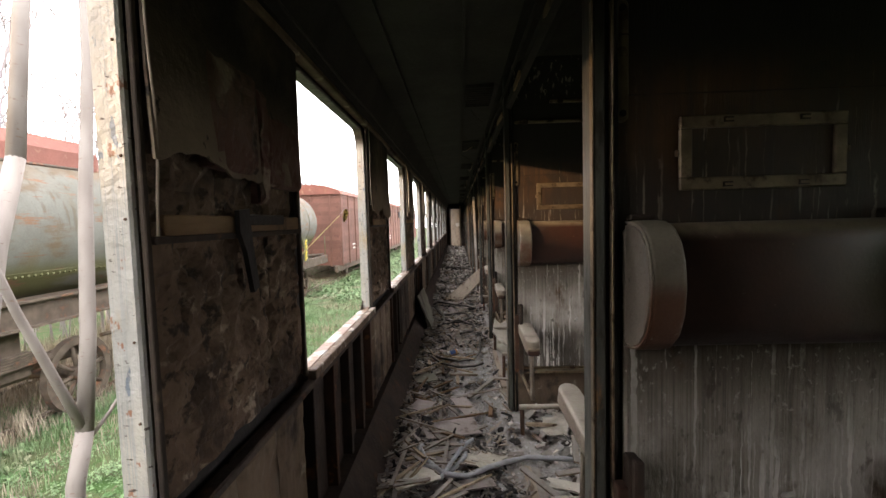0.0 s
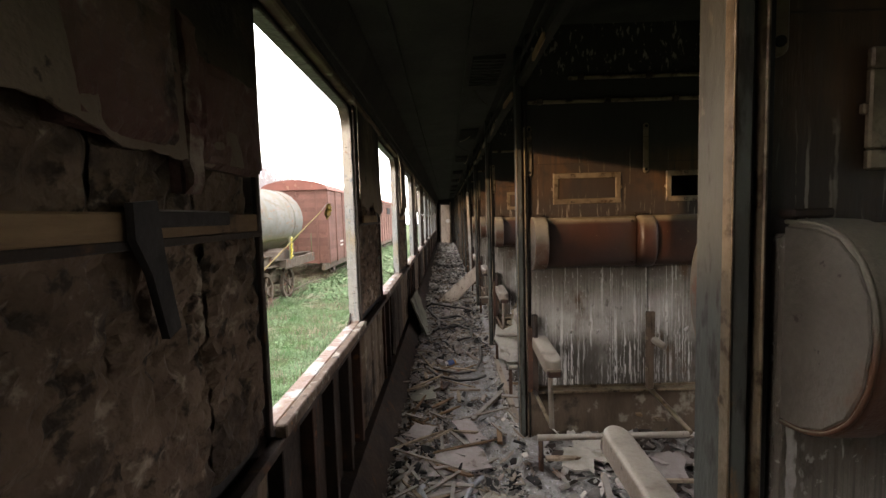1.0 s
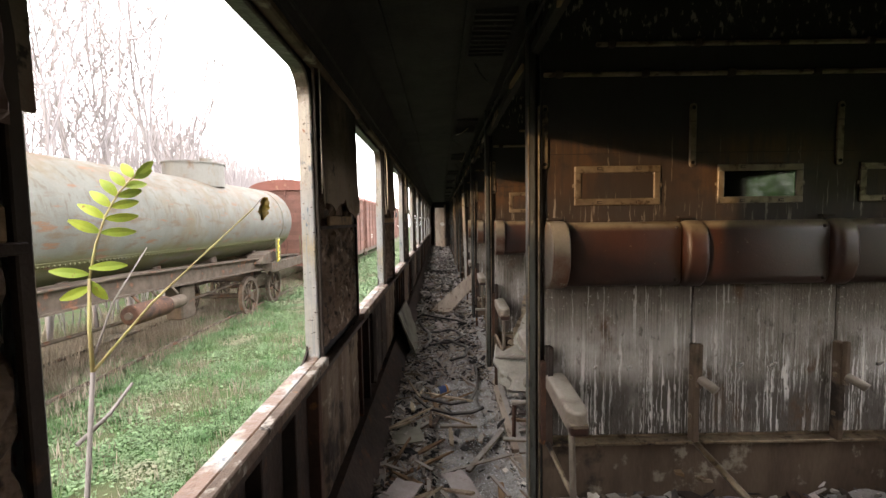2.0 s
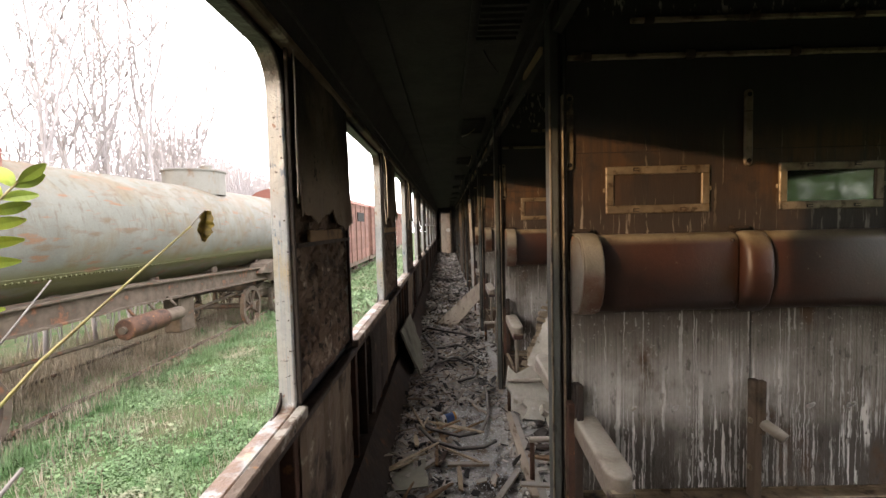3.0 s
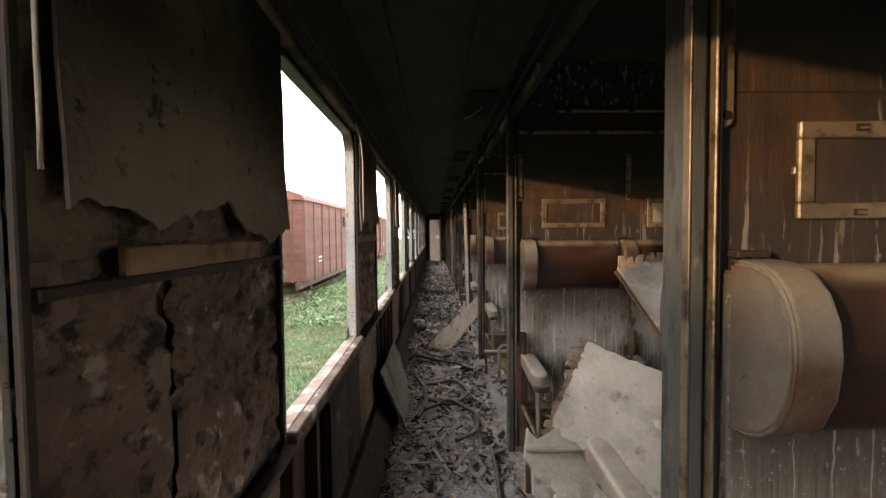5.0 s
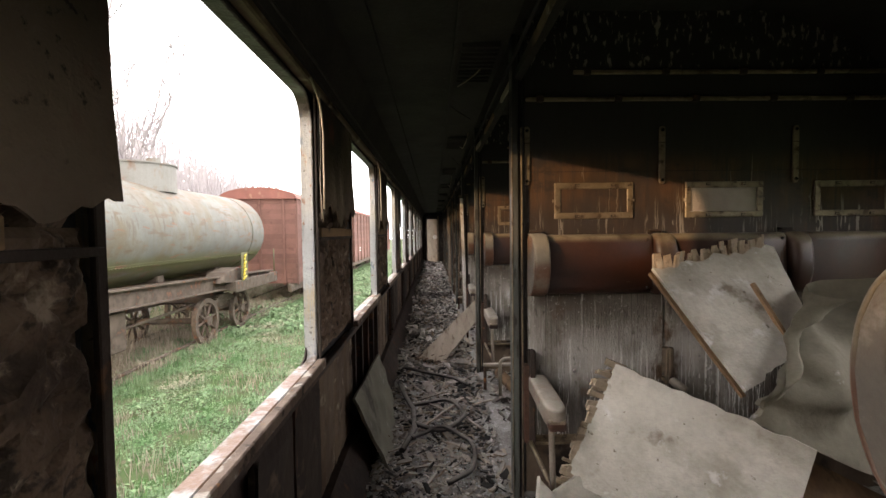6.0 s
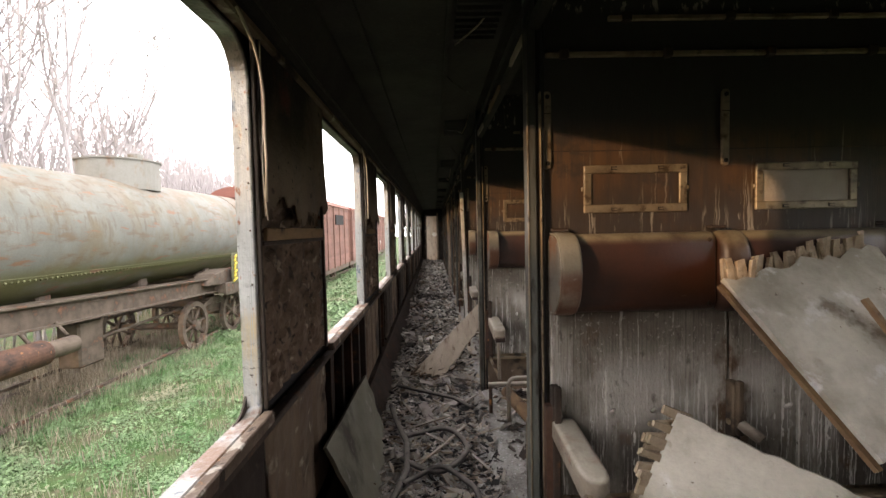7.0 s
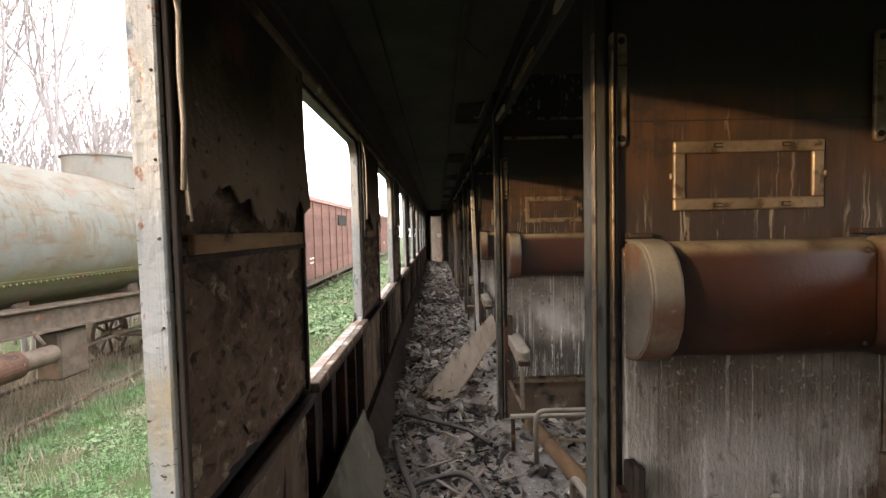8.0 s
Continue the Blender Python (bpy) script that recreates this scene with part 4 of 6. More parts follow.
bv = [(x + (0.18 * noise.noise((x, 0.5 * j, 3)) if x > -6.3 or x < -8.8 else 0), -20 + 0.8 * j, GROUND + (0.02 if -8.8 < x < -6.3 else -0.07) + 0.03 * noise.noise((x * 2, 0.8 * j, 1))) for x in bx for j in range(100)]
bf = [(i * 100 + j, (i + 1) * 100 + j, (i + 1) * 100 + j + 1, i * 100 + j + 1) for i in range(6) for j in range(99)]
tagged(flat_mesh("trackbed", bv, bf, bed_mat), "dry brown earth along the siding", "ground", kind="structure")
track = thing("track", "rusty siding rails half buried in dry grass", "railway track", kind="structure")
for x in (TX - 0.75, TX + 0.72):
    part("rail", join(box(x, x + 0.06, -20, 60, GROUND + 0.1, GROUND + 0.16, 0.01), box(x - 0.03, x + 0.09, -20, 60, GROUND, GROUND + 0.02)), under_steel, track)


def bm_disc(bm, r, depth, m, seg=28, r2=None):
    bmesh.ops.create_cone(bm, cap_ends=True, segments=seg, radius1=r, radius2=r if r2 is None else r2, depth=depth, matrix=m)


def make_wheel(parent, x, y, z, r=0.45):
    bm = bmesh.new()
    ring = [(r, 0.0), (r, 0.1), (r * 0.8, 0.1), (r * 0.8, 0.0)]
    seg = 28
    vs = [[bm.verts.new((x + d, y + q * math.cos(a), z + q * math.sin(a))) for q, d in ring] for a in (2 * math.pi * i / seg for i in range(seg))]
    for a, b in zip(vs, vs[1:] + vs[:1]):
        for i in range(4):
            bm.faces.new((a[i], a[(i + 1) % 4], b[(i + 1) % 4], b[i]))
    bmesh.ops.recalc_face_normals(bm, faces=bm.faces[:])
    w = part("wheel", bm, under_steel, parent, "rusty spoked wheel")
    bm = bmesh.new()
    for i in range(8):
        a = math.pi * i / 4 + 0.2
        bm_tube(bm, [(x + 0.05, y, z), (x + 0.05, y + r * 0.82 * math.cos(a), z + r * 0.82 * math.sin(a))], 0.03, 6)
    bm_disc(bm, 0.11, 0.16, pose(x + 0.06, y, z, 0, 90), 16)
    part("spokes", bm, under_steel, w)


# tank wagon
TZ, TR, TY0, TY1 = 1.42, 1.05, 3.9, 16.3
tank = thing("tank_wagon", "faded grey-green rusty riveted tank wagon on a siding", "tank wagon", at=pose(TX, 0, 0))
prof = [(TY0 - 0.16, 0.0), (TY0 - 0.14, 0.45), (TY0 - 0.07, 0.8), (TY0, TR - 0.03), (TY0 + 0.06, TR), (TY1 - 0.06, TR), (TY1, TR - 0.03), (TY1 + 0.07, 0.8), (TY1 + 0.14, 0.45), (TY1 + 0.16, 0.0)]
bm = bmesh.new()
seg = 56
rings = []
for yv, r in prof:
    rings.append([bm.verts.new((r * math.cos(a), yv, TZ + r * math.sin(a))) for a in (2 * math.pi * i / seg for i in range(seg))])
for a, b in zip(rings, rings[1:]):
    for i in range(seg):
        bm.faces.new((a[i], b[i], b[(i + 1) % seg], a[(i + 1) % seg]))
bmesh.ops.remove_doubles(bm, verts=bm.verts[:], dist=1e-4)
bmesh.ops.recalc_face_normals(bm, faces=bm.faces[:])
barrel = part("barrel", bm, tank_paint, tank, smooth=True)
ang = radians(-38)
r0, r1 = TR + 0.002, TR + 0.012
bm_pts = [[(rr * math.cos(a), rr * math.sin(a)) for a in (ang, ang + 0.05, ang + 0.1)] for rr in (r0, r1)]
part("seam_plate", prism([(p[0], p[1] + TZ) for p in bm_pts[0]] + [(p[0], p[1] + TZ) for p in bm_pts[1][::-1]], "y", TY0 + 0.1, TY1 - 0.1), tank_paint, barrel)
riv = bmesh.new()
yv = TY0 + 0.15
while yv < TY1 - 0.15:
    bm_disc(riv, 0.03, 0.04, Matrix.Translation((r1 * math.cos(ang + 0.05), yv, TZ + r1 * math.sin(ang + 0.05))) @ pose(0, 0, 0, 0, 90 - math.degrees(ang + 0.05), 0), 6, 0.012)
    yv += 0.085
tagged(part("rivets", riv, tank_paint, barrel), kind="stuff")
for yv in (TY0 + 0.9, TY1 - 0.9):
    bm = bmesh.new()
    ra = [[bm.verts.new((q * math.cos(a), yv + d, TZ + q * math.sin(a))) for q, d in ((TR - 0.01, 0), (TR + 0.012, 0), (TR + 0.012, 0.06), (TR - 0.01, 0.06))] for a in (2 * math.pi * i / 48 for i in range(48))]
    for a, b in zip(ra, ra[1:] + ra[:1]):
        for i in range(3):
            bm.faces.new((a[i], a[i + 1], b[i + 1], b[i]))
    bmesh.ops.recalc_face_normals(bm, faces=bm.faces[:])
    part("strap_band", bm, tank_paint, barrel)
bm = bmesh.new()
bm_disc(bm, 0.69, 0.58, pose(0, 12.2, TZ + TR + 0.10), 40)
bm_disc(bm, 0.72, 0.03, pose(0, 12.2, TZ + TR + 0.385), 40)
bm_disc(bm, 0.69, 0.05, pose(0, 12.2, TZ + TR + 0.42), 40, 0.32)
dome = part("dome", bm, dome_paint, tank, "pale filling dome with rust runs")
bm = bmesh.new()
bm_disc(bm, 0.14, 0.14, pose(0.2, 12.4, TZ + TR + 0.49), 16)
part("valve_cap", bm, dome_paint, dome)
hous = prism([(-0.7, TZ + 0.8), (0.62, TZ + 0.8), (0.62, TZ + 1.1), (0.45, TZ + 1.3), (0.0, TZ + 1.38), (-0.5, TZ + 1.3), (-0.7, TZ + 1.1)], "y", 4.3, 6.9)
part("roof_housing", soft(hous, 0.08), red_dull, tank, "rust-red rounded housing")
part("walkway_rail", tube([(0.62, 4.0, TZ + 0.86), (0.62, 6.6, TZ + 0.86)], 0.025, 6), under_steel, tank)
for yv in (4.4, 5.4, 6.4):
    part("rail_post", tube([(0.62, yv, TZ + 0.86), (0.66, yv, TZ + 0.7)], 0.018, 6), under_steel, tank)
under = part("underframe", join(box(0.82, 0.98, TY0 - 0.6, TY1 + 0.6, 0.18, 0.53, 0.02), box(0.74, 1.06, TY0 - 0.6, TY1 + 0.6, 0.18, 0.21), box(0.74, 1.06, TY0 - 0.6, TY1 + 0.6, 0.50, 0.53), box(-0.98, -0.8, TY0 - 0.6, TY1 + 0.6, 0.18, 0.53, 0.02)), under_steel, tank)
bm = bmesh.new()
bm.from_mesh(under.data)
bmesh.ops.subdivide_edges(bm, edges=[e for e in bm.edges if abs(e.verts[0].co.y - e.verts[1].co.y) > 5], cuts=12)
for v in bm.verts:  # the old frame sags towards its far end
    v.co.z -= 0.036 * max(0.0, v.co.y - 8.5)
bm.to_mesh(under.data)
bm.free()
for yv in (5.2, 7.4, 9.6, 11.8, 14.2):
    part("cradle", box(-0.6, 0.55, yv, yv + 0.25, 0.3, 0.72, 0.03), under_steel, tank)
part("end_platform", join(box(0.4, 1.2, 13.9, 16.6, -0.04, 0.0, 0.01), box(1.2, 1.26, 13.8, 16.7, -0.1, 0.19, 0.01), box(0.4, 1.2, 13.8, 13.86, -0.06, 0.18, 0.01), box(0.4, 1.2, 16.64, 16.7, -0.06, 0.18, 0.01)), under_steel, tank, "rusty end platform")
part("end_platform", box(0.5, 1.25, 3.5, 4.3, 0.3, 0.36, 0.01), under_steel, tank)
part("end_box", soft(prism([(13.2, 0.2), (14.6, 0.1), (14.55, 0.42), (14.2, 0.52), (13.5, 0.44)], "x", 0.7, 1.15), 0.02), under_steel, tank)
for yv in (16.6,):
    part("stanchion", tube([(1.2, yv, 0.15), (1.2, yv, 0.9)], 0.02, 6), tank_paint, tank, "bent grab rail")
for c in (13.9, 5.0):
    dz = -0.12 if c > 9 else 0.0
    bog = part("bogie", join(box(0.72, 0.80, c - 1.25, c + 1.25, -0.42 + dz, -0.24 + dz, 0.03), box(0.66, 0.82, c - 0.35, c + 0.35, -0.5, -0.15 + dz, 0.05), box(-0.9, -0.75, c - 1.25, c + 1.25, -0.42, -0.2, 0.03), box(-0.8, 0.8, c - 0.25, c + 0.25, -0.35, 0.15, 0.04)), under_steel, tank, "rusty sprung bogie")
    for yv in (c - 0.9, c + 0.9):
        make_wheel(bog, 0.84, yv, GROUND + 0.56, 0.53)
        make_wheel(bog, -0.84, yv, GROUND + 0.56, 0.53)
        part("axle", tube([(-0.9, yv, GROUND + 0.56), (0.9, yv, GROUND + 0.56)], 0.07, 10), under_steel, bog)
    for j in range(5):
        part("leaf_spring", box(0.83, 0.92, c - 0.6 + 0.09 * j, c + 0.6 - 0.09 * j, -0.3 + 0.035 * j, -0.27 + 0.035 * j, 0.004), under_steel, bog)
bm = bmesh.new()
bm_disc(bm, 0.17, 0.95, pose(1.15, 8.5, -0.12, 90), 24)
cyl = part("brake_cylinder", soft(bm, 0.03), rust, tank, "rusty brake reservoir")
bm = bmesh.new()
bm_disc(bm, 0.12, 0.5, pose(1.15, 9.2, -0.12, 90), 20)
part("cylinder_neck", bm, under_steel, cyl)
bm = bmesh.new()
bm_disc(bm, 0.06, 0.05, pose(1.15, 8.0, -0.12, 90), 14)
part("cylinder_cap", bm, under_steel, cyl)
for yv in (8.3, 8.8, 9.35):
    part("hanger", tube([(1.15, yv, 0.02), (1.0, yv, 0.2)], 0.025, 6), under_steel, tank)
part("block", box(0.6, 0.95, 9.8, 10.3, -0.6, 0.1, 0.03), under_steel, tank)
for x in (0.75,):
    part("brake_rod", tube([(x, 6.5, -0.25), (x, 9.0, -0.32), (x, 13, -0.22)], 0.03, 6), under_steel, tank)
mark = part("end_plate", box(1.262, 1.272, 14.1, 14.5, 0.15, 0.9, 0.004), tank_paint, tank, "upright plate with yellow paint strokes")
for i in range(7):
    zz = 0.2 + 0.095 * i
    part("paint_mark", tube([(1.276, 14.18 + 0.015 * i, zz), (1.276, 14.36 - 0.06 * (i % 2), zz + 0.07)], 0.028, 6), yellow_paint, mark, "yellow paint stroke")



def make_box_wagon():
    wg = thing("box_wagon", "oxide red boarded goods wagon with an arched roof", "goods wagon", "goods wagons")
    hw, y0, y1, z0, z1 = 1.33, 0.0, 10.4, -0.4, 2.62
    body = part("body", box(-hw + 0.03, hw - 0.03, y0 + 0.03, y1 - 0.03, z0, z1), wagon_red, wg)
    n = 17
    for i in range(n):
        za, zb = z0 + (z1 - z0) * i / n, z0 + (z1 - z0) * (i + 1) / n - 0.012
        part("side_board", box(hw - 0.03, hw, y0, y1, za, zb), wagon_red, body)
        part("end_board", box(-hw, hw - 0.031, y0 - 0.001, y0 + 0.029, za, zb), wagon_red, body)
    for j in range(9):
        yv = y0 + 0.02 + (y1 - 0.12) * j / 8
        part("side_post", box(hw, hw + 0.045, yv, yv + 0.09, z0 - 0.05, z1, 0.01), wagon_red, body)
    for x in (-0.9, 0.0, 0.85):
        part("end_post", box(x, x + 0.09, y0 - 0.05, y0, z0 - 0.05, z1 + 0.1, 0.01), wagon_red, body)
    arch = [(-hw - 0.06, z1)] + [((hw + 0.06) * -math.cos(a), z1 + 0.42 * math.sin(a)) for a in (radians(180 * i / 16) for i in range(1, 16))] + [(hw + 0.06, z1)]
    part("roof", prism(arch, "y", y0 - 0.08, y1 + 0.08), red_dull, wg, "arched rust-red roof")
    part("window", box(hw + 0.0, hw + 0.05, 6.9, 8.7, 1.72, 2.22), void_mat, body, "dark vent opening")
    part("solebar", box(hw - 0.25, hw - 0.1, y0 - 0.3, y1 + 0.3, z0 - 0.28, z0 - 0.02, 0.02), under_steel, wg)
    for yv in (2.2, 8.2):
        make_wheel(wg, hw - 0.6, yv, GROUND + 0.6)
        part("axle_guard", soft(prism([(yv - 0.45, z0 - 0.1), (yv + 0.45, z0 - 0.1), (yv + 0.12, -1.0), (yv - 0.12, -1.0)], "x", hw - 0.42, hw - 0.38), 0.01), under_steel, wg)
    part("stencil", join(box(hw + 0.0, hw + 0.004, 2.0, 2.7, 0.35, 0.42), box(hw, hw + 0.004, 2.0, 2.5, 0.18, 0.25)), pale_paint, body, "faded white stencil bars")
    return wg


# unseen wagon added to keep the low sun off the lower partitions
shade_tank = copy_thing(tank, pose(TX, -13.3, 0))
shade_tank["label"] = "unseen faded rusty tank wagon with a plain barrel, added to shade the coach"
for o in [c for c in shade_tank.children_recursive if c.name.split(".")[0] in ("valve_cap", "dome", "roof_housing")]:
    bpy.data.objects.remove(o)

wag = make_box_wagon()
wag.matrix_basis = pose(TX, 18.5, 0)
copy_thing(wag, pose(TX, 29.8, 0))
copy_thing(wag, pose(TX, 41.5, 0))


# bare trees
def arc(r, p, d, ln, lift, n=6, kink=0.10):
    """A wandering branch that turns upwards as it grows."""
    pts, q, dd = [p.copy()], p.copy(), d.copy()
    for i in range(n):
        dd = (dd + Vector((r.uniform(-kink, kink), r.uniform(-kink, kink), lift))).normalized()
        q = q + dd * (ln / n)
        pts.append(q.copy())
    return pts


def make_tree(seed, fork, stems, height, spread):
    r = random.Random(seed)
    tr = thing("tree", "bare winter tree with thin pale forking branches", "tree", "bare trees")
    foot = arc(r, Vector((0, 0, 0)), Vector((r.uniform(-.05, .05), r.uniform(-.05, .05), 1)), fork, 0.0, 5, 0.03)
    trunk = part("trunk", tube(foot, 0.052, 8, 0.042), twig_mat, tr)
    crown = bmesh.new()
    for k in range(stems):
        a = 6.283 * k / stems + r.uniform(-.5, .5)
        tilt = spread * r.uniform(0.35, 1.0) if k else 0.08
        start = foot[-1] if k % 2 == 0 else foot[-2].lerp(foot[-1], r.random())
        ln = height * r.uniform(0.6, 1.0)
        st = arc(r, start, Vector((math.cos(a) * tilt, math.sin(a) * tilt, 1)).normalized(), ln, 0.05, 9)
        bm_tube(crown, st, 0.030, 5, 0.014)
        for m in range(r.randint(5, 7)):
            t = r.uniform(0.2, 0.92) * 8.99
            i = int(t)
            b0 = st[i].lerp(st[i + 1], t - i)
            ba = r.uniform(0, 6.283)
            br = arc(r, b0, Vector((math.cos(ba), math.sin(ba), r.uniform(0.5, 1.1))).normalized(), ln * r.uniform(0.2, 0.42), 0.17, 5, 0.10)
            bm_tube(crown, br, 0.0165, 4, 0.0125)
            for w in range(r.randint(1, 3)):
                u = r.uniform(0.3, 0.95) * 4.99
                i2 = int(u)
                c0 = br[i2].lerp(br[i2 + 1], u - i2)
                ca = r.uniform(0, 6.283)
                bm_tube(crown, arc(r, c0, Vector((math.cos(ca), math.sin(ca), 0.9)).normalized(), ln * r.uniform(0.06, 0.15), 0.15, 3, 0.2), 0.0125, 3, 0.011)
        if k % 3 == 0:  # a few withered seed heads at the tips
            for q in range(5):
                bmesh.ops.create_icosphere(crown, subdivisions=1, radius=r.uniform(0.012, 0.03), matrix=Matrix.Translation(st[-1] + Vector((r.uniform(-.05, .05), r.uniform(-.05, .05), r.uniform(-.06, .03)))))
    part("crown", crown, twig_mat, tr, "bare twiggy crown")
    return tr


tree_kinds = [make_tree(31, 4.2, 9, 6.4, 0.42), make_tree(32, 4.6, 5, 6.0, 0.26), make_tree(33, 3.8, 8, 4.6, 0.6), make_tree(34, 3.0, 8, 6.0, 0.4)]
spots = [(-8.05, 12.2, 0, 1.0), (-7.65, 13.0, 1, 1.0), (-7.75, 14.1, 2, 1.0), (-8.1, 9.8, 1, 0.92), (-8.6, 7.6, 0, 0.95), (-9.2, 5.2, 3, 1.05), (-9.0, 10.8, 3, 0.8), (-10.5, 14.5, 3, 0.75), (-9.6, 16.8, 2, 0.62), (-8.9, 13.2, 3, 0.7), (-9.5, 8.6, 2, 0.8), (-10.5, 19.5, 2, 0.5), (-8.3, 11.3, 2, 0.95), (-8.4, 15.0, 2, 0.85)]
for i, (xv, yv, k, sc) in enumerate(spots):
    ob = place(tree_kinds[k], pose(xv, yv, GROUND - 0.05, 0, 0, 77 * i))
    ob.scale = (sc, sc, sc)
r = random.Random(4)
for i in range(26):
    yv = 27 + i * 2.2 + r.uniform(-1, 1)
    ob = place(tree_kinds[i % 4], pose(-15 - r.uniform(0, 6), yv, GROUND - 0.05, 0, 0, r.uniform(0, 360)))
    sc = r.uniform(0.35, 0.5)
    ob.scale = (sc, sc, sc)
bm = bmesh.new()
for i in range(750):
    yv = r.uniform(6, 60)
    xv = -r.uniform(8.2, 12.5) - 0.12 * max(0.0, yv - 16)
    p = Vector((xv, yv, GROUND))
    h = r.uniform(3.8, 6.3) * (1.0 if yv < 16 else 0.9)
    d = Vector((r.uniform(-.18, .18), r.uniform(-.18, .18), 1))
    bm_tube(bm, [p, p + d * h * 0.5, p + Vector((d.x * 1.5, d.y * 1.5, 1)) * h], 0.014 + 0.0005 * yv, 3, 0.011)
    for j in range(5):
        b = p + d * h * r.uniform(0.3, 0.8)
        bm_tube(bm, [b, b + Vector((r.uniform(-.5, .5), r.uniform(-.5, .5), r.uniform(.6, 1.4)))], 0.012 + 0.0004 * yv, 3, 0.010)
for i in range(1000):
    yv = r.uniform(17, 46)
    p = Vector((-r.uniform(9.5, 13) - 0.16 * (yv - 17), yv, GROUND))
    h = r.uniform(4.6, 7.4)
    d = Vector((r.uniform(-.12, .12), r.uniform(-.12, .12), 1))
    bm_tube(bm, [p, p + d * h * 0.5, p + Vector((d.x * 1.6, d.y * 1.6, 1)) * h], 0.024 + 0.0006 * yv, 3, 0.014)
    for j in range(4):
        b = p + d * h * r.uniform(0.35, 0.85)
        bm_tube(bm, [b, b + Vector((r.uniform(-.4, .4), r.uniform(-.4, .4), r.uniform(.6, 1.5)))], 0.017 + 0.0005 * yv, 3, 0.013)
tagged(part("thicket", bm, twig_mat), "grey-pink leafless thicket behind the wagons", "thicket", kind="stuff")

# bushes on the compartments' side, seen in the mirror
r = np.random.default_rng(9)
n = 16000
c = np.stack([r.uniform(8, 13, n), r.uniform(-18, -3, n), GROUND + r.random(n) ** 0.7 * 5.4], 1)
o = r.normal(size=(n, 3, 3)) * 0.1
flat = (c[:, None, :] + o).reshape(-1, 3)
tagged(flat_mesh("bushes", flat.tolist(), np.arange(3 * n).reshape(-1, 3).tolist(), grass_mat), "leafy green bushes beside the coach", "bushes", kind="stuff")

# pale sapling close to the coach
sap = thing("sapling", "pale-barked young tree with forked thin stems", "tree")
fork = Vector((-1.78, 1.95, 0.42))
part("trunk", tube([(-1.80, 1.85, GROUND - 0.05), (-1.79, 1.84, -0.2), (-1.78, 1.88, 0.2), fork], 0.04, 12, 0.036), bark, sap)
part("limb", tube([fork, (-1.79, 2.02, 0.85), (-1.82, 2.1, 1.5), (-1.84, 2.2, 2.2), (-1.86, 2.25, 2.9), (-1.9, 2.3, 3.7)], 0.036, 10, 0.02), bark, sap)
part("limb", tube([fork, (-1.78, 1.82, 0.72), (-1.78, 1.68, 1.05), (-1.79, 1.6, 1.3), (-1.8, 1.5, 1.9)], 0.022, 8, 0.012), bark, sap)
part("twig", tube([fork + Vector((0, 0, -0.06)), (-1.75, 2.06, 0.46), (-1.72, 2.16, 0.58)], 0.012, 6, 0.006), bark, sap)
sap2 = thing("sapling", "pale-barked young tree leaning beside the coach", "tree")
part("trunk", tube([(-2.1, 1.5, GROUND - 0.05), (-2.05, 1.65, 0.2), (-2.0, 1.83, 1.3), (-2.0, 1.95, 1.7)], 0.042, 12, 0.036), bark, sap2)
part("limb", tube([(-2.0, 1.95, 1.7), (-2.0, 2.05, 2.5), (-2.02, 2.1, 3.6)], 0.036, 10, 0.026), bark, sap2)


def leaf_mesh(ln, wd, fold=0.15):
    bm = bmesh.new()
    n = 6
    mid, lf, rt = [], [], []
    for i in range(n + 1):
        t = i / n
        w = wd * math.sin(math.pi * min(t * 0.92 + 0.04, 1)) ** 0.8 * 0.5
        z = -0.25 * ln * t * t
        mid.append(bm.verts.new((ln * t, 0, z)))
        lf.append(bm.verts.new((ln * t, w, z + fold * w)))
        rt.append(bm.verts.new((ln * t, -w, z + fold * w)))
    for i in range(n):
        bm.faces.new((mid[i], mid[i + 1], lf[i + 1], lf[i]))
        bm.faces.new((mid[i], rt[i], rt[i + 1], mid[i + 1]))
    return bm


shoot = thing("tree_of_heaven_shoot", "young shoot with yellow-green feathered leaves", "plant")
part("stem", tube([(-1.0, 1.85, GROUND - 0.05), (-0.96, 1.9, -0.3), (-0.92, 1.95, 0.6), (-0.9, 1.985, 1.02)], 0.008, 8, 0.005), bark, shoot)
part("branch", tube([(-0.9, 1.985, 1.02), (-0.905, 1.99, 1.12), (-0.905, 2.0, 1.24)], 0.005, 6, 0.0035), stem_mat, shoot)
part("long_stalk", tube([(-0.9, 1.985, 1.02), (-0.8, 2.06, 1.17), (-0.685, 2.13, 1.30), (-0.59, 2.185, 1.405)], 0.0036, 6, 0.0018), stem_mat, shoot)
part("thin_twig", tube([(-0.9, 1.99, 1.05), (-0.9, 2.06, 1.17), (-0.9, 2.2, 1.3)], 0.003, 6, 0.0015), bark, shoot)
part("low_twig", tube([(-0.92, 1.95, 0.86), (-0.9, 2.03, 0.9), (-0.9, 2.11, 0.945)], 0.006, 6, 0.004), bark, shoot)
rl = random.Random(3)
FACE = Vector((0.72, 0.69, 0.0))
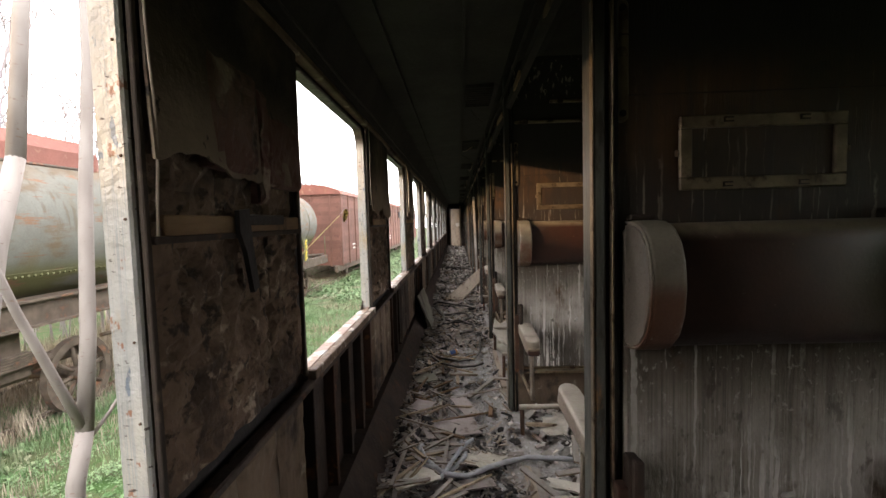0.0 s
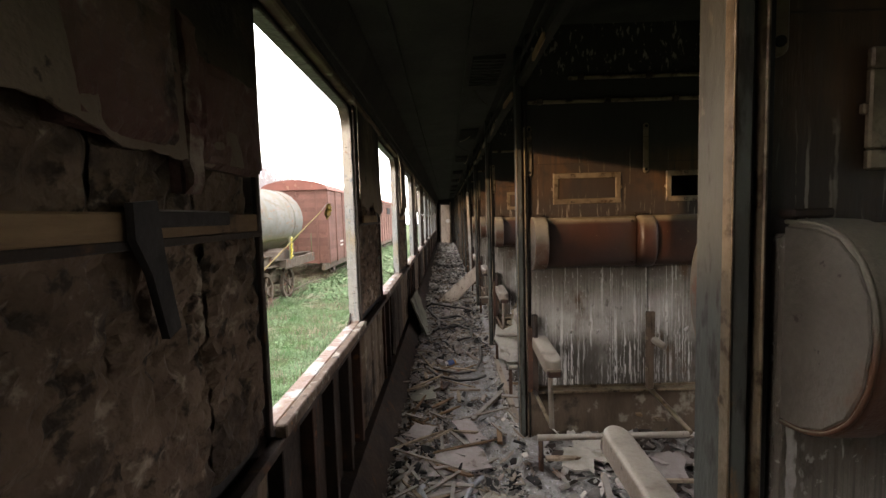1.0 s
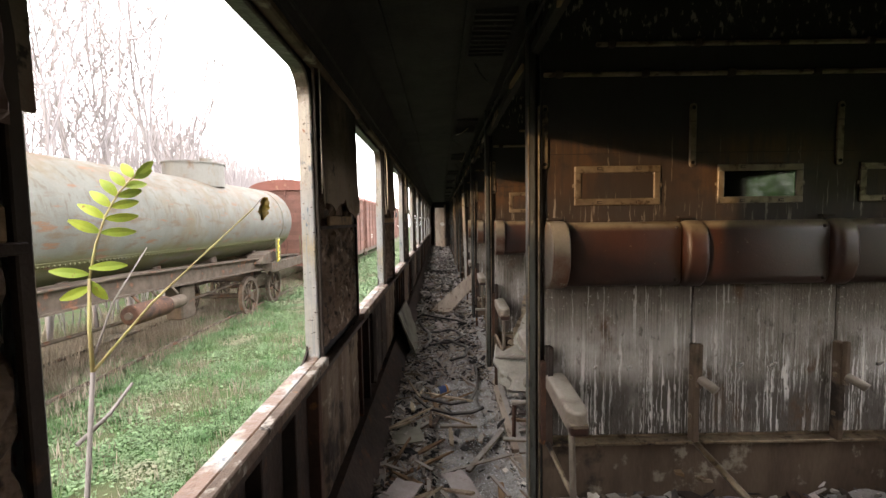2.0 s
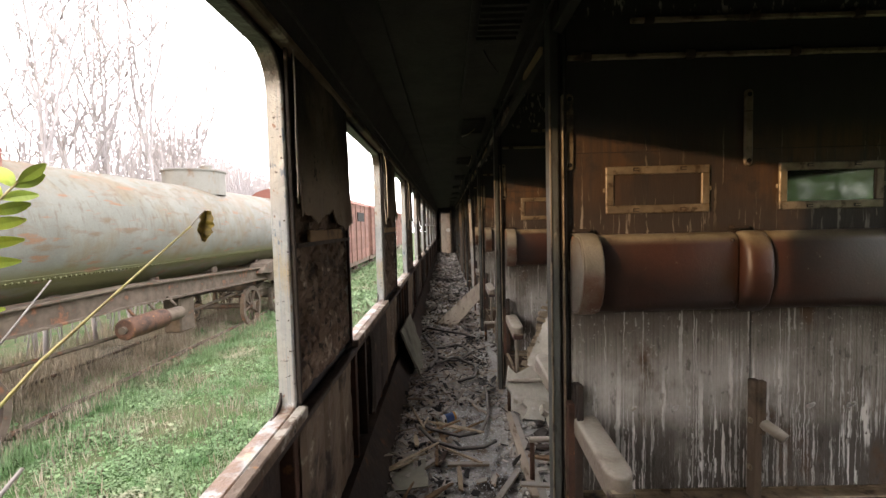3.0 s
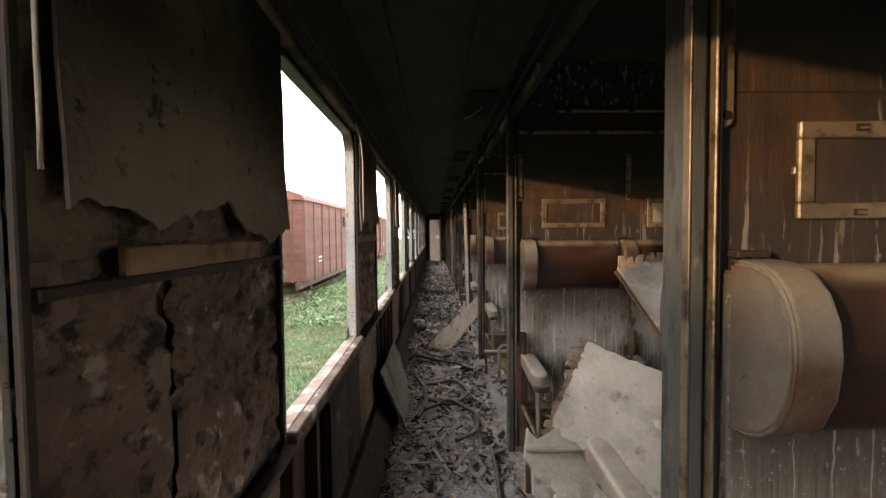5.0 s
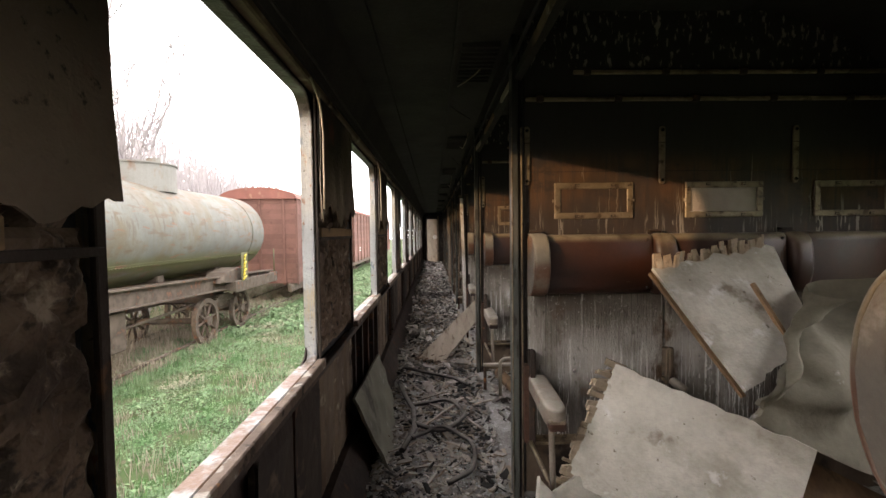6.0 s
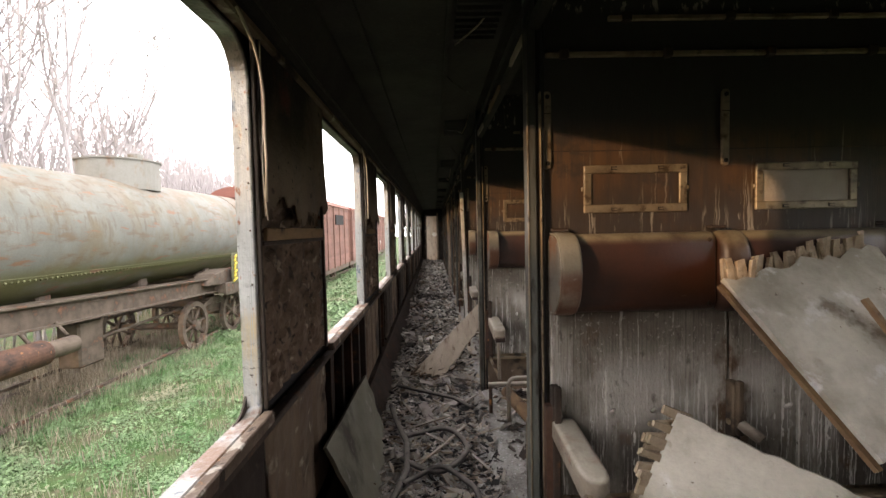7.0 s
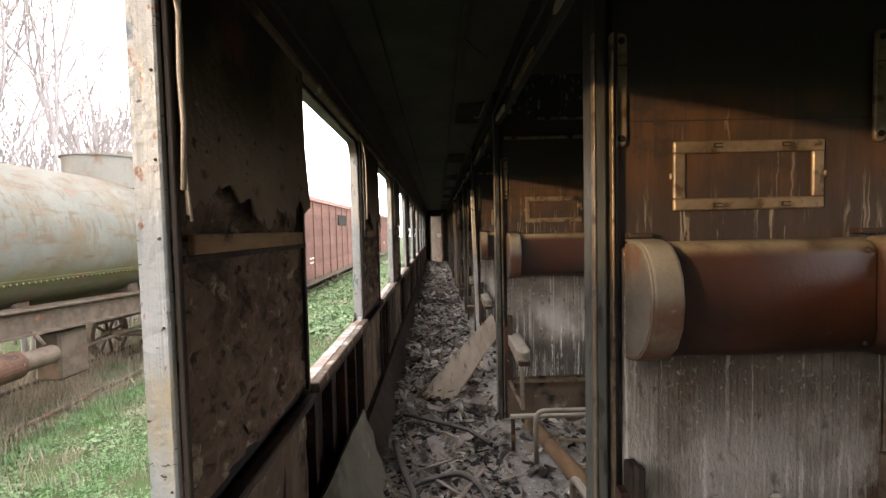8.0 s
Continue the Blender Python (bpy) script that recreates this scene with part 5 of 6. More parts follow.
def hang_leaf(mesh, at, angle, material, label="", wobble=22):
    """A leaf at a point, growing at an angle in the upright plane of the frond."""
    a = radians(angle)
    along = FACE * math.cos(a) + Vector((0, 0, math.sin(a)))
    nor = FACE.cross(Vector((0, 0, 1)))
    side = nor.cross(along)
    turn = Matrix((along, side, nor)).transposed().to_4x4()
    lf = part("leaf", mesh, material, shoot, label)
    lf.matrix_basis = Matrix.Translation(at) @ turn @ pose(0, 0, 0, rl.uniform(-wobble, wobble), rl.uniform(-12, 12), 0)


rachis = [Vector(p) for p in ((-0.905, 2.0, 1.24), (-0.90, 2.02, 1.32), (-0.887, 2.04, 1.39), (-0.866, 2.06, 1.445), (-0.835, 2.08, 1.492))]
part("frond_stalk", tube(rachis, 0.0032, 6, 0.0018), stem_mat, shoot)
for i in range(6):
    t = 1.4 + i * 0.48
    p = rachis[int(t)].lerp(rachis[min(int(t) + 1, 4)], t - int(t))
    ln = 0.074 - 0.005 * i
    hang_leaf(leaf_mesh(ln, 0.023), p, 2 + 4 * i + rl.uniform(-5, 5), leaf_mat)
    hang_leaf(leaf_mesh(ln * 0.85, 0.025), p, 150 - 7 * i + rl.uniform(-6, 6), leaf_mat)
hang_leaf(leaf_mesh(0.05, 0.022), rachis[4], 38, leaf_mat)
for at, ang, ln in (((-0.905, 2.0, 1.265), 4, 0.075), ((-0.905, 2.0, 1.235), -62, 0.06), ((-0.905, 2.0, 1.25), 168, 0.07), ((-0.905, 2.0, 1.22), 205, 0.06)):
    hang_leaf(leaf_mesh(ln, 0.024), at, ang, leaf_mat)
# the withered leaf at the end of the long stalk: ragged, half curled
wl = bmesh.new()
grid = []
for i in range(10):
    t = i / 9
    w = 0.0145 * math.sin(math.pi * (0.1 + 0.86 * t)) ** 0.7 * (1 + 0.45 * noise.noise((t * 7, 2, 0)))
    grid.append([wl.verts.new((0.064 * t, q * w * (1 + 0.3 * noise.noise((t * 6, q * 2, 5))), 0.010 * abs(q) + 0.006 * noise.noise((t * 5, q, 9)) - 0.008 * t)) for q in (-1, -0.5, 0, 0.5, 1)])
for a, b in zip(grid, grid[1:]):
    for k in range(4):
        wl.faces.new((a[k], b[k], b[k + 1], a[k + 1]))
hang_leaf(wl, (-0.564, 2.197, 1.436), -97, dead_leaf, "withered ochre hanging leaf", 8)
part("leaf_stalk", tube([(-0.59, 2.185, 1.405), (-0.572, 2.192, 1.43), (-0.564, 2.197, 1.436)], 0.0013, 5), bark, shoot)

# ---- rubble and loose things ----
def heap(x, yv):
    """The height of the dirt on the floor."""
    h = 0.018 + 0.03 * noise.noise((x * 3, yv * 3, 0)) + 0.018 * noise.noise((x * 8, yv * 8, 3))
    if x < 0.28:
        h += 0.05 * max(0.0, min(1.0, (-0.12 - x) / 0.25))
        h += 0.10 * max(0.0, min(1.0, (yv - 7.5) / 6))
        if 2.7 < yv < 4.2 and x > -0.2:
            h -= 0.02
    else:
        h += 0.03 + 0.05 * noise.noise((x * 1.5, yv * 1.5, 8))
    return max(h, 0.003)


nx, ny = 60, 520
xs = [-0.50 + (X_EAST - 0.02 + 0.50) * i / nx for i in range(nx + 1)]
ys = [0.2 + (Y_END - 0.3) * j / ny for j in range(ny + 1)]
dv = [(x, yv, heap(x, yv)) for x in xs for yv in ys]
df = [(i * (ny + 1) + j, (i + 1) * (ny + 1) + j, (i + 1) * (ny + 1) + j + 1, i * (ny + 1) + j + 1) for i in range(nx) for j in range(ny)]
dirt = tagged(flat_mesh("dirt_layer", dv, df, floor_mat), "grey grit and dust lying over the floor", "dirt", kind="stuff")
dirt.data.shade_smooth()


def scatter(name, count, area, lo, hi, seed, mat_, label, long=1.0, tilt=0.35, lift=0.02):
    """Many small broken flakes and chips, each a thin block, in one mesh."""
    r = random.Random(seed)
    verts, faces = [], []
    for i in range(count):
        x, yv = r.uniform(area[0], area[1]), area[2] + (area[3] - area[2]) * r.random()
        if 2.7 < yv < 4.5 and -0.10 < x < 0.28 and hi > 0.012 and r.random() < 0.9:
            continue
        s = lo + (hi - lo) * r.random() ** 2.2
        a, b, t = s * r.uniform(0.6, 1) * (1 + (long - 1) * r.random()), s * r.uniform(0.3, 0.7), s * r.uniform(0.06, 0.3)
        m = Matrix.Translation((x, yv, heap(x, yv) + r.random() * lift)) @ Euler((r.gauss(0, tilt), r.gauss(0, tilt), r.uniform(0, 6.28))).to_matrix().to_4x4()
        k = len(verts)
        base = [(-a, -b), (a * r.uniform(0.4, 1), -b * r.uniform(0.5, 1)), (a, b * r.uniform(0.4, 1)), (a * r.uniform(-0.3, 0.3), b * r.uniform(0.9, 1.3)), (-a * r.uniform(0.5, 1), b * r.uniform(0.3, 1))]
        for h in (0, t):
            for p in base:
                verts.append((m @ Vector((p[0] * (1 if h == 0 else 0.9), p[1] * (1 if h == 0 else 0.9), h))).to_tuple())
        faces += [tuple(k + j for j in (4, 3, 2, 1, 0)), tuple(k + 5 + j for j in range(5))] + [(k + j, k + (j + 1) % 5, k + 5 + (j + 1) % 5, k + 5 + j) for j in range(5)]
    return tagged(flat_mesh(name, verts, faces, mat_), label, "rubble", kind="stuff")


scatter("brown_debris", 5200, (-0.42, 0.31, 1.2, 9.5), 0.005, 0.034, 21, splinter_mat, "brown splinters and bark-like scraps among the rubble", 3.2, 0.4, 0.03)
scatter("charred_debris", 4200, (-0.42, 0.31, 1.0, 14), 0.006, 0.036, 22, soot, "charred black scraps among the rubble", 2.0, 0.4, 0.035)
scatter("rubble", 15000, (-0.42, 0.32, 0.8, 9.5), 0.004, 0.025, 1, rubble_mat, "grey and brown broken chips covering the corridor floor")
scatter("coarse_rubble", 2600, (-0.42, 0.27, 6.8, 20.5), 0.015, 0.07, 2, rubble_mat, "larger broken flakes heaped along the corridor", 1.8, 0.4, 0.06)
scatter("charred_scraps", 2600, (0.4, 2.2, 0.9, 8.6), 0.01, 0.06, 23, dark_steel, "charred scraps on the compartment floors", 2.0)
scatter("compartment_rubble", 5000, (0.4, 2.2, 0.9, 8.6), 0.01, 0.06, 3, rubble_mat, "broken chips on the compartment floors", 1.7)
scatter("glass_grit", 14000, (-0.22, 0.29, 1.6, 6.8), 0.002, 0.008, 5, grit_mat, "tiny bright crumbs of broken glass", 1.0, 0.6, 0.008)


def shard(w, h, t, seed, rag=0.12):
    """A torn flat piece with an uneven outline and real thickness."""
    r = random.Random(seed)
    pts = []
    n = 5
    for (x0, y0), (x1, y1) in zip(((-w, -h), (w, -h), (w, h), (-w, h)), ((w, -h), (w, h), (-w, h), (-w, -h))):
        for i in range(n):
            f = i / n
            j = rag * min(w, h) * r.uniform(-1, 1)
            pts.append((x0 + (x1 - x0) * f + j, y0 + (y1 - y0) * f + j * r.uniform(-1, 1)))
    bm = prism(pts, "z", 0.0, t)
    for v in bm.verts:
        v.co.z += 0.05 * w * math.sin(v.co.x / w * 1.3 + seed) + 0.04 * h * math.cos(v.co.y / h * 1.1 + seed)
    return bm



def lay(name, bm, mat_, label, cat, m, group=""):
    ob = tagged(part(name, bm, mat_), label, cat, group)
    ob.matrix_basis = m
    return ob


r = random.Random(12)
# named cards and boards near the first compartments
for i, (x, yv, w, h, rz, mt) in enumerate(((-0.08, 2.66, 0.17, 0.11, 12, paper_mat), (-0.12, 2.36, 0.13, 0.07, 40, paper_mat), (-0.02, 2.08, 0.17, 0.06, 15, paper_mat), (0.10, 2.33, 0.1, 0.1, 55, plaster_mat),
                                           (0.02, 3.05, 0.06, 0.14, 25, paper_mat), (-0.28, 2.95, 0.09, 0.07, 70, paper_mat), (-0.30, 3.55, 0.09, 0.15, 8, leaning_mat), (-0.25, 2.1, 0.12, 0.09, 30, plaster_mat))):
    lay("torn_card", shard(w, h, 0.006, i), mt, "torn grey-brown card lying on the rubble", "card", pose(x, yv, heap(x, yv) + 0.035, r.uniform(-8, 8), r.uniform(-8, 8), rz), "torn cards")
for i in range(26):
    x, yv = r.uniform(-0.36, 0.22), r.uniform(1.9, 3.4)
    ln = r.uniform(0.05, 0.22)
    lay("wood_splinter", box(-ln, ln, -0.010, 0.010, 0, 0.009, 0.002), splinter_mat, "broken wooden splinter on the corridor floor", "wood piece", pose(x, yv, heap(x, yv) + 0.03 + r.random() * 0.03, r.uniform(-10, 10), r.uniform(-16, 16), r.uniform(0, 180)), "splinters")
for i in range(34):
    x, yv = r.uniform(-0.34, 0.24), r.uniform(4.2, 9.0)
    ln = r.uniform(0.04, 0.2)
    lay("wood_splinter", box(-ln, ln, -0.009, 0.009, 0, 0.008, 0.002), splinter_mat, "broken wooden splinter on the corridor floor", "wood piece", pose(x, yv, heap(x, yv) + 0.025 + r.random() * 0.03, r.uniform(-10, 10), r.uniform(-14, 14), r.uniform(0, 180)), "splinters")
for i in range(40):
    x, yv = r.uniform(0.45, 1.7), r.choice((r.uniform(1.3, 2.8), r.uniform(3.2, 4.7), r.uniform(5.1, 6.6)))
    ln = r.uniform(0.06, 0.3)
    lay("wood_splinter", box(-ln, ln, -0.015, 0.015, 0, 0.014, 0.003), splinter_mat, "broken board end on the compartment floor", "wood piece", pose(x, yv, heap(x, yv) + 0.03 + r.random() * 0.05, r.uniform(-15, 15), r.uniform(-18, 18), r.uniform(0, 180)), "splinters")
for i in range(44):
    x, yv = r.uniform(-0.32, 0.2), r.uniform(6.0, 18.0)
    lay("flat_flake", shard(r.uniform(0.04, 0.1), r.uniform(0.025, 0.06), 0.008, i + 40, 0.25), paper_mat if i % 4 else ply_mat, "broken grey lining flake heaped in the corridor", "flake", pose(x, yv, heap(x, yv) + 0.04, r.uniform(-18, 18), r.uniform(-18, 18), r.uniform(0, 180)), "lining flakes")
for i in range(16):
    x, yv = r.uniform(0.5, 1.4), r.uniform(1.4, 2.7)
    lay("flat_flake", shard(r.uniform(0.06, 0.14), r.uniform(0.04, 0.09), 0.01, i + 90, 0.25), paper_mat if i % 2 else plaster_mat, "broken lining flake on the compartment floor", "flake", pose(x, yv, heap(x, yv) + 0.05, r.uniform(-25, 25), r.uniform(-25, 25), r.uniform(0, 180)), "lining flakes")


def curl(cx, cy, rx, ry, a0, a1, z, n=40, drift=0.0):
    return [(cx + rx * math.cos(radians(a0 + (a1 - a0) * i / n)) + drift * i / n, cy + ry * math.sin(radians(a0 + (a1 - a0) * i / n)), z + 0.012 * math.sin(i * 0.5)) for i in range(n + 1)]


def hose(name, pts, rad, mt, label, ribs=False):
    bm = bmesh.new()
    if ribs:
        P = [Vector(p) for p in pts]
        dense = []
        for a, b in zip(P, P[1:]):
            k = max(2, int((b - a).length / 0.006))
            dense += [a.lerp(b, j / k) for j in range(k)]
        pts = dense
        bm_tube(bm, pts, rad, 8)
        for i, v in enumerate(bm.verts):
            ringi = i // 8
            c = pts[min(ringi, len(pts) - 1)]
            v.co = c + (v.co - c) * (1.0 if ringi % 2 else 0.86)
    else:
        bm_tube(bm, pts, rad, 8)
    return tagged(part(name, bm, mt), label, "hose")


for i in range(30):
    x, yv = r.uniform(-0.38, 0.0), r.uniform(1.9, 4.4)
    ln = r.uniform(0.08, 0.24)
    w = r.uniform(0.006, 0.014)
    lay("wood_splinter", prism([(-ln, -w), (-ln * 0.4, -w * 1.2), (ln, -w * 0.3), (ln * 0.8, w * 0.4), (-ln * 0.2, w), (-ln * 0.9, w * 0.7)], "z", 0, 0.011), lath_mat if i % 3 else wood, "long split lath lying on the rubble", "wood piece", pose(x, yv, heap(x, yv) + 0.03 + r.random() * 0.03, r.uniform(-8, 8), r.uniform(-9, 9), r.uniform(20, 160)), "split laths")
for i in range(44):
    x, yv = r.uniform(0.42, 1.5), r.choice((r.uniform(1.3, 2.7), r.uniform(3.1, 3.9), r.uniform(5.1, 6.4)))
    ln = r.uniform(0.08, 0.3)
    w = r.uniform(0.008, 0.02)
    lay("wood_splinter", prism([(-ln, -w), (-ln * 0.4, -w * 1.2), (ln, -w * 0.3), (ln * 0.8, w * 0.4), (-ln * 0.2, w), (-ln * 0.9, w * 0.7)], "z", 0, 0.014), lath_mat if i % 3 else wood, "long split lath on the compartment floor", "wood piece", pose(x, yv, heap(x, yv) + 0.04 + r.random() * 0.04, r.uniform(-10, 10), r.uniform(-12, 12), r.uniform(0, 180)), "split laths")


hose("ribbed_conduit", curl(-0.12, 2.36, 0.13, 0.17, 150, 400, 0.075) , 0.013, conduit_mat, "grey ribbed conduit coiled on the rubble", True)
hose("ribbed_conduit", [(-0.25, 2.42, 0.08), (-0.2, 2.28, 0.08), (-0.1, 2.14, 0.085), (0.02, 2.12, 0.085), (0.12, 2.2, 0.08), (0.22, 2.26, 0.075), (0.34, 2.28, 0.09), (0.48, 2.25, 0.1), (0.66, 2.21, 0.11), (0.95, 2.2, 0.1)], 0.014, conduit_mat, "grey ribbed conduit running into a compartment", True)
hose("ribbed_conduit", [(-0.12, 2.1, 0.08), (-0.06, 2.25, 0.09), (0.0, 2.42, 0.085), (0.06, 2.52, 0.07)], 0.012, conduit_mat, "short grey ribbed conduit on torn card", True)
hose("rubber_hose", [(-0.36, 4.22, 0.09), (-0.2, 4.08, 0.07), (-0.02, 4.0, 0.06), (0.12, 4.05, 0.06), (0.19, 4.3, 0.06), (0.21, 4.6, 0.065), (0.21, 4.8, 0.065)], 0.012, hose_mat, "black rubber hose curving over the floor")
hose("rubber_hose", [(-0.3, 4.12, 0.085), (-0.18, 3.92, 0.07), (-0.02, 3.84, 0.06), (0.12, 3.86, 0.06), (0.2, 3.93, 0.06)], 0.012, hose_mat, "black rubber hose curving over the floor")
hose("rubber_hose", curl(-0.06, 5.75, 0.2, 0.24, -150, 150, 0.085), 0.016, hose_mat, "black hose looped on the corridor floor")
hose("rubber_hose", curl(-0.04, 5.2, 0.2, 0.32, -80, 150, 0.085), 0.014, hose_mat, "black hose looped on the corridor floor")
hose("rubber_hose", [(-0.36, 6.3, 0.12), (-0.3, 6.05, 0.11), (-0.22, 5.8, 0.1), (-0.2, 5.5, 0.09), (-0.26, 5.2, 0.1)], 0.018, hose_mat, "thick black hose beside the heater casing")
hose("rubber_hose", [(-0.34, 6.7, 0.12), (-0.1, 6.62, 0.09), (0.1, 6.5, 0.085), (0.22, 6.3, 0.085)], 0.014, hose_mat, "black hose across the corridor")
hose("electric_cable", [(-0.32, 3.2, 0.06), (-0.22, 3.0, 0.07), (-0.16, 2.8, 0.06), (-0.02, 2.7, 0.07)], 0.007, hose_mat, "thin dark cable among the rubble")

for x, yv, ln, rz, mt in ((0.02, 3.72, 0.12, 6, splinter_mat), (-0.24, 3.62, 0.13, 55, splinter_mat), (0.17, 3.42, 0.26, 62, splinter_mat), (-0.13, 3.78, 0.09, 75, dark_steel), (0.2, 3.0, 0.1, 85, wood)):
    lay("wood_stick", box(-ln, ln, -0.016, 0.016, 0, 0.02, 0.004), mt, "broken wooden stick on the gritty floor", "stick", pose(x, yv, heap(x, yv) + 0.02, 0, r.uniform(-5, 5), rz), "sticks")

can = thing("drink_can", "crushed white, blue and orange drink can", "can", at=pose(-0.085, 4.32, heap(-0.085, 4.32) + 0.03, 0, 82, 25))
for name, z0, z1, mt in (("can_end", -0.058, -0.03, can_white), ("can_body", -0.03, 0.03, can_blue), ("can_band", 0.03, 0.045, can_orange), ("can_top", 0.045, 0.058, can_white)):
    bm = bmesh.new()
    bm_disc(bm, 0.031, z1 - z0, pose(0, 0, (z0 + z1) / 2), 20, 0.029)
    part(name, bm, mt, can)


def slab(corners, t, mat_, name, label, cat, n=18, rag=(0, 0, 0, 0), seed=1, warp=0.006):
    """A board between four corners (a, b along one edge; c, d opposite), torn at the chosen edges."""
    a, b, c, d = (Vector(p) for p in corners)
    nor = (b - a).cross(d - a).normalized()
    rr = random.Random(seed)
    e0 = [rag[0] * (noise.noise((i * 0.5, seed, 0)) + rr.uniform(-.5, .5)) for i in range(n + 1)]
    e1 = [rag[1] * (noise.noise((i * 0.5, seed, 7)) + rr.uniform(-.5, .5)) for i in range(n + 1)]
    e2 = [rag[2] * (noise.noise((i * 0.5, seed, 3)) + rr.uniform(-.5, .5)) for i in range(n + 1)]
    bm = bmesh.new()
    gs = []
    for side in (0, 1):
        g = []
        for i in range(n + 1):
            col = []
            for j in range(n + 1):
                u, v = i / n, j / n
                uu = u + e0[j] * (1 - u) ** 6 - e1[j] * u ** 6
                vv = v + e2[i] * (1 - v) ** 6
                p = (a * (1 - uu) + b * uu) * (1 - vv) + (d * (1 - uu) + c * uu) * vv
                p = p + nor * (warp * noise.noise((u * 5, v * 5, seed)) - (t if side else 0))
                col.append(bm.verts.new(p))
            g.append(col)
        gs.append(g)
    f, k = gs
    for i in range(n):
        for j in range(n):
            bm.faces.new((f[i][j], f[i + 1][j], f[i + 1][j + 1], f[i][j + 1]))
            bm.faces.new((k[i][j], k[i][j + 1], k[i + 1][j + 1], k[i + 1][j]))
    for i in range(n):
        for g0, g1 in (((i, 0), (i + 1, 0)), ((i, n), (i + 1, n)), ((0, i), (0, i + 1)), ((n, i), (n, i + 1))):
            bm.faces.new((f[g0[0]][g0[1]], f[g1[0]][g1[1]], k[g1[0]][g1[1]], k[g0[0]][g0[1]]))
    bmesh.ops.recalc_face_normals(bm, faces=bm.faces[:])
    root = thing(name, label, cat)
    part("facing", bm, mat_, root)
    return root, (a, b, c, d, nor)


def splinters(root, p0, p1, out, count, seed, lo=0.03, hi=0.1, wid=0.014, back=None):
    """Split laths that stick out along a broken edge."""
    rr = random.Random(seed)
    p0, p1, out = Vector(p0), Vector(p1), Vector(out).normalized()
    along = (p1 - p0).normalized()
    nor = along.cross(out).normalized()
    for i in range(count):
        base = p0.lerp(p1, (i + rr.uniform(0.1, 0.9)) / count) - out * 0.05
        ln = rr.uniform(lo, hi) + 0.05
        w = wid * rr.uniform(0.5, 1.1)
        bm = bmesh.new()
        tip = base + (out + along * rr.uniform(-.25, .25) + nor * rr.uniform(-.12, .12)) * ln
        vs = []
        for q, s in ((base, 1.0), (tip, rr.uniform(0.45, 0.95))):
            for sx, sy in ((-1, -1), (1, -1), (1, 1), (-1, 1)):
                vs.append(bm.verts.new(q + along * (w * s * sx) + nor * (0.006 * sy) - nor * 0.004))
        for fc in ((3, 2, 1, 0), (4, 5, 6, 7), (0, 1, 5, 4), (1, 2, 6, 5), (2, 3, 7, 6), (3, 0, 4, 7)):
            bm.faces.new([vs[j] for j in fc])
        bmesh.ops.recalc_face_normals(bm, faces=bm.faces[:])
        part("lath", bm, lath_mat, root)


# the big broken boards in the second compartment
low, q = slab(((0.50, 4.52, 0.34), (0.70, 4.51, 0.80), (1.20, 4.10, 0.63), (1.0, 4.06, 0.10)), 0.022, plaster_mat, "broken_board", "broken plaster-faced board with splintered laths, leaning in a compartment", "broken board", rag=(0.04, 0.02, 0.012), seed=2)
splinters(low, (0.47, 4.505, 0.20), (0.69, 4.495, 0.80), (-0.85, -0.03, 0.22), 42, 3, 0.035, 0.07, 0.017)
def crack(root, q, u0, v0, u1, v1, seed):
    a, b, c, d, nor = q
    pts = []
    for i in range(15):
        t = i / 14
        u = u0 + (u1 - u0) * t + 0.03 * noise.noise((t * 7, seed, 0))
        v = v0 + (v1 - v0) * t + 0.05 * noise.noise((t * 9, seed, 5))
        pts.append((a * (1 - u) + b * u) * (1 - v) + (d * (1 - u) + c * u) * v + nor * 0.002)
    part("crack", tube(pts, 0.0038, 4, 0.0016), soot, root, "dark crack in the facing")


crack(low, q, 0.85, 0.12, 0.35, 0.85, 1.0)
crack(low, q, 0.95, 0.10, 0.72, 0.2, 2.0)
crack(low, q, 0.5, 0.5, 0.2, 0.62, 3.0)
part("fallen_corner", shard(0.16, 0.2, 0.03, 5, 0.3), plaster_mat, low, "broken corner piece").matrix_basis = pose(0.52, 4.4, 0.16, 62, -8, 15)
high, q = slab(((1.06, 4.25, 0.76), (0.895, 4.60, 1.18), (1.53, 4.74, 1.27), (1.46, 4.42, 0.93)), 0.02, plaster_mat, "broken_board", "broken plaster-faced board propped against the headrests", "broken board", rag=(0.03, 0.05, 0.0), seed=6)
splinters(high, (0.91, 4.61, 1.19), (1.5, 4.74, 1.27), (0.05, 0.25, 1.0), 40, 8, 0.02, 0.07, 0.017)
part("edge_batten", tube([(0.885, 4.595, 1.172), (1.055, 4.245, 0.752)], 0.011, 4), wood, high, "split timber edge")
part("loose_lath", tube([(1.285, 4.52, 1.13), (1.335, 4.37, 0.90)], 0.011, 4), wood, high, "orange loose lath")


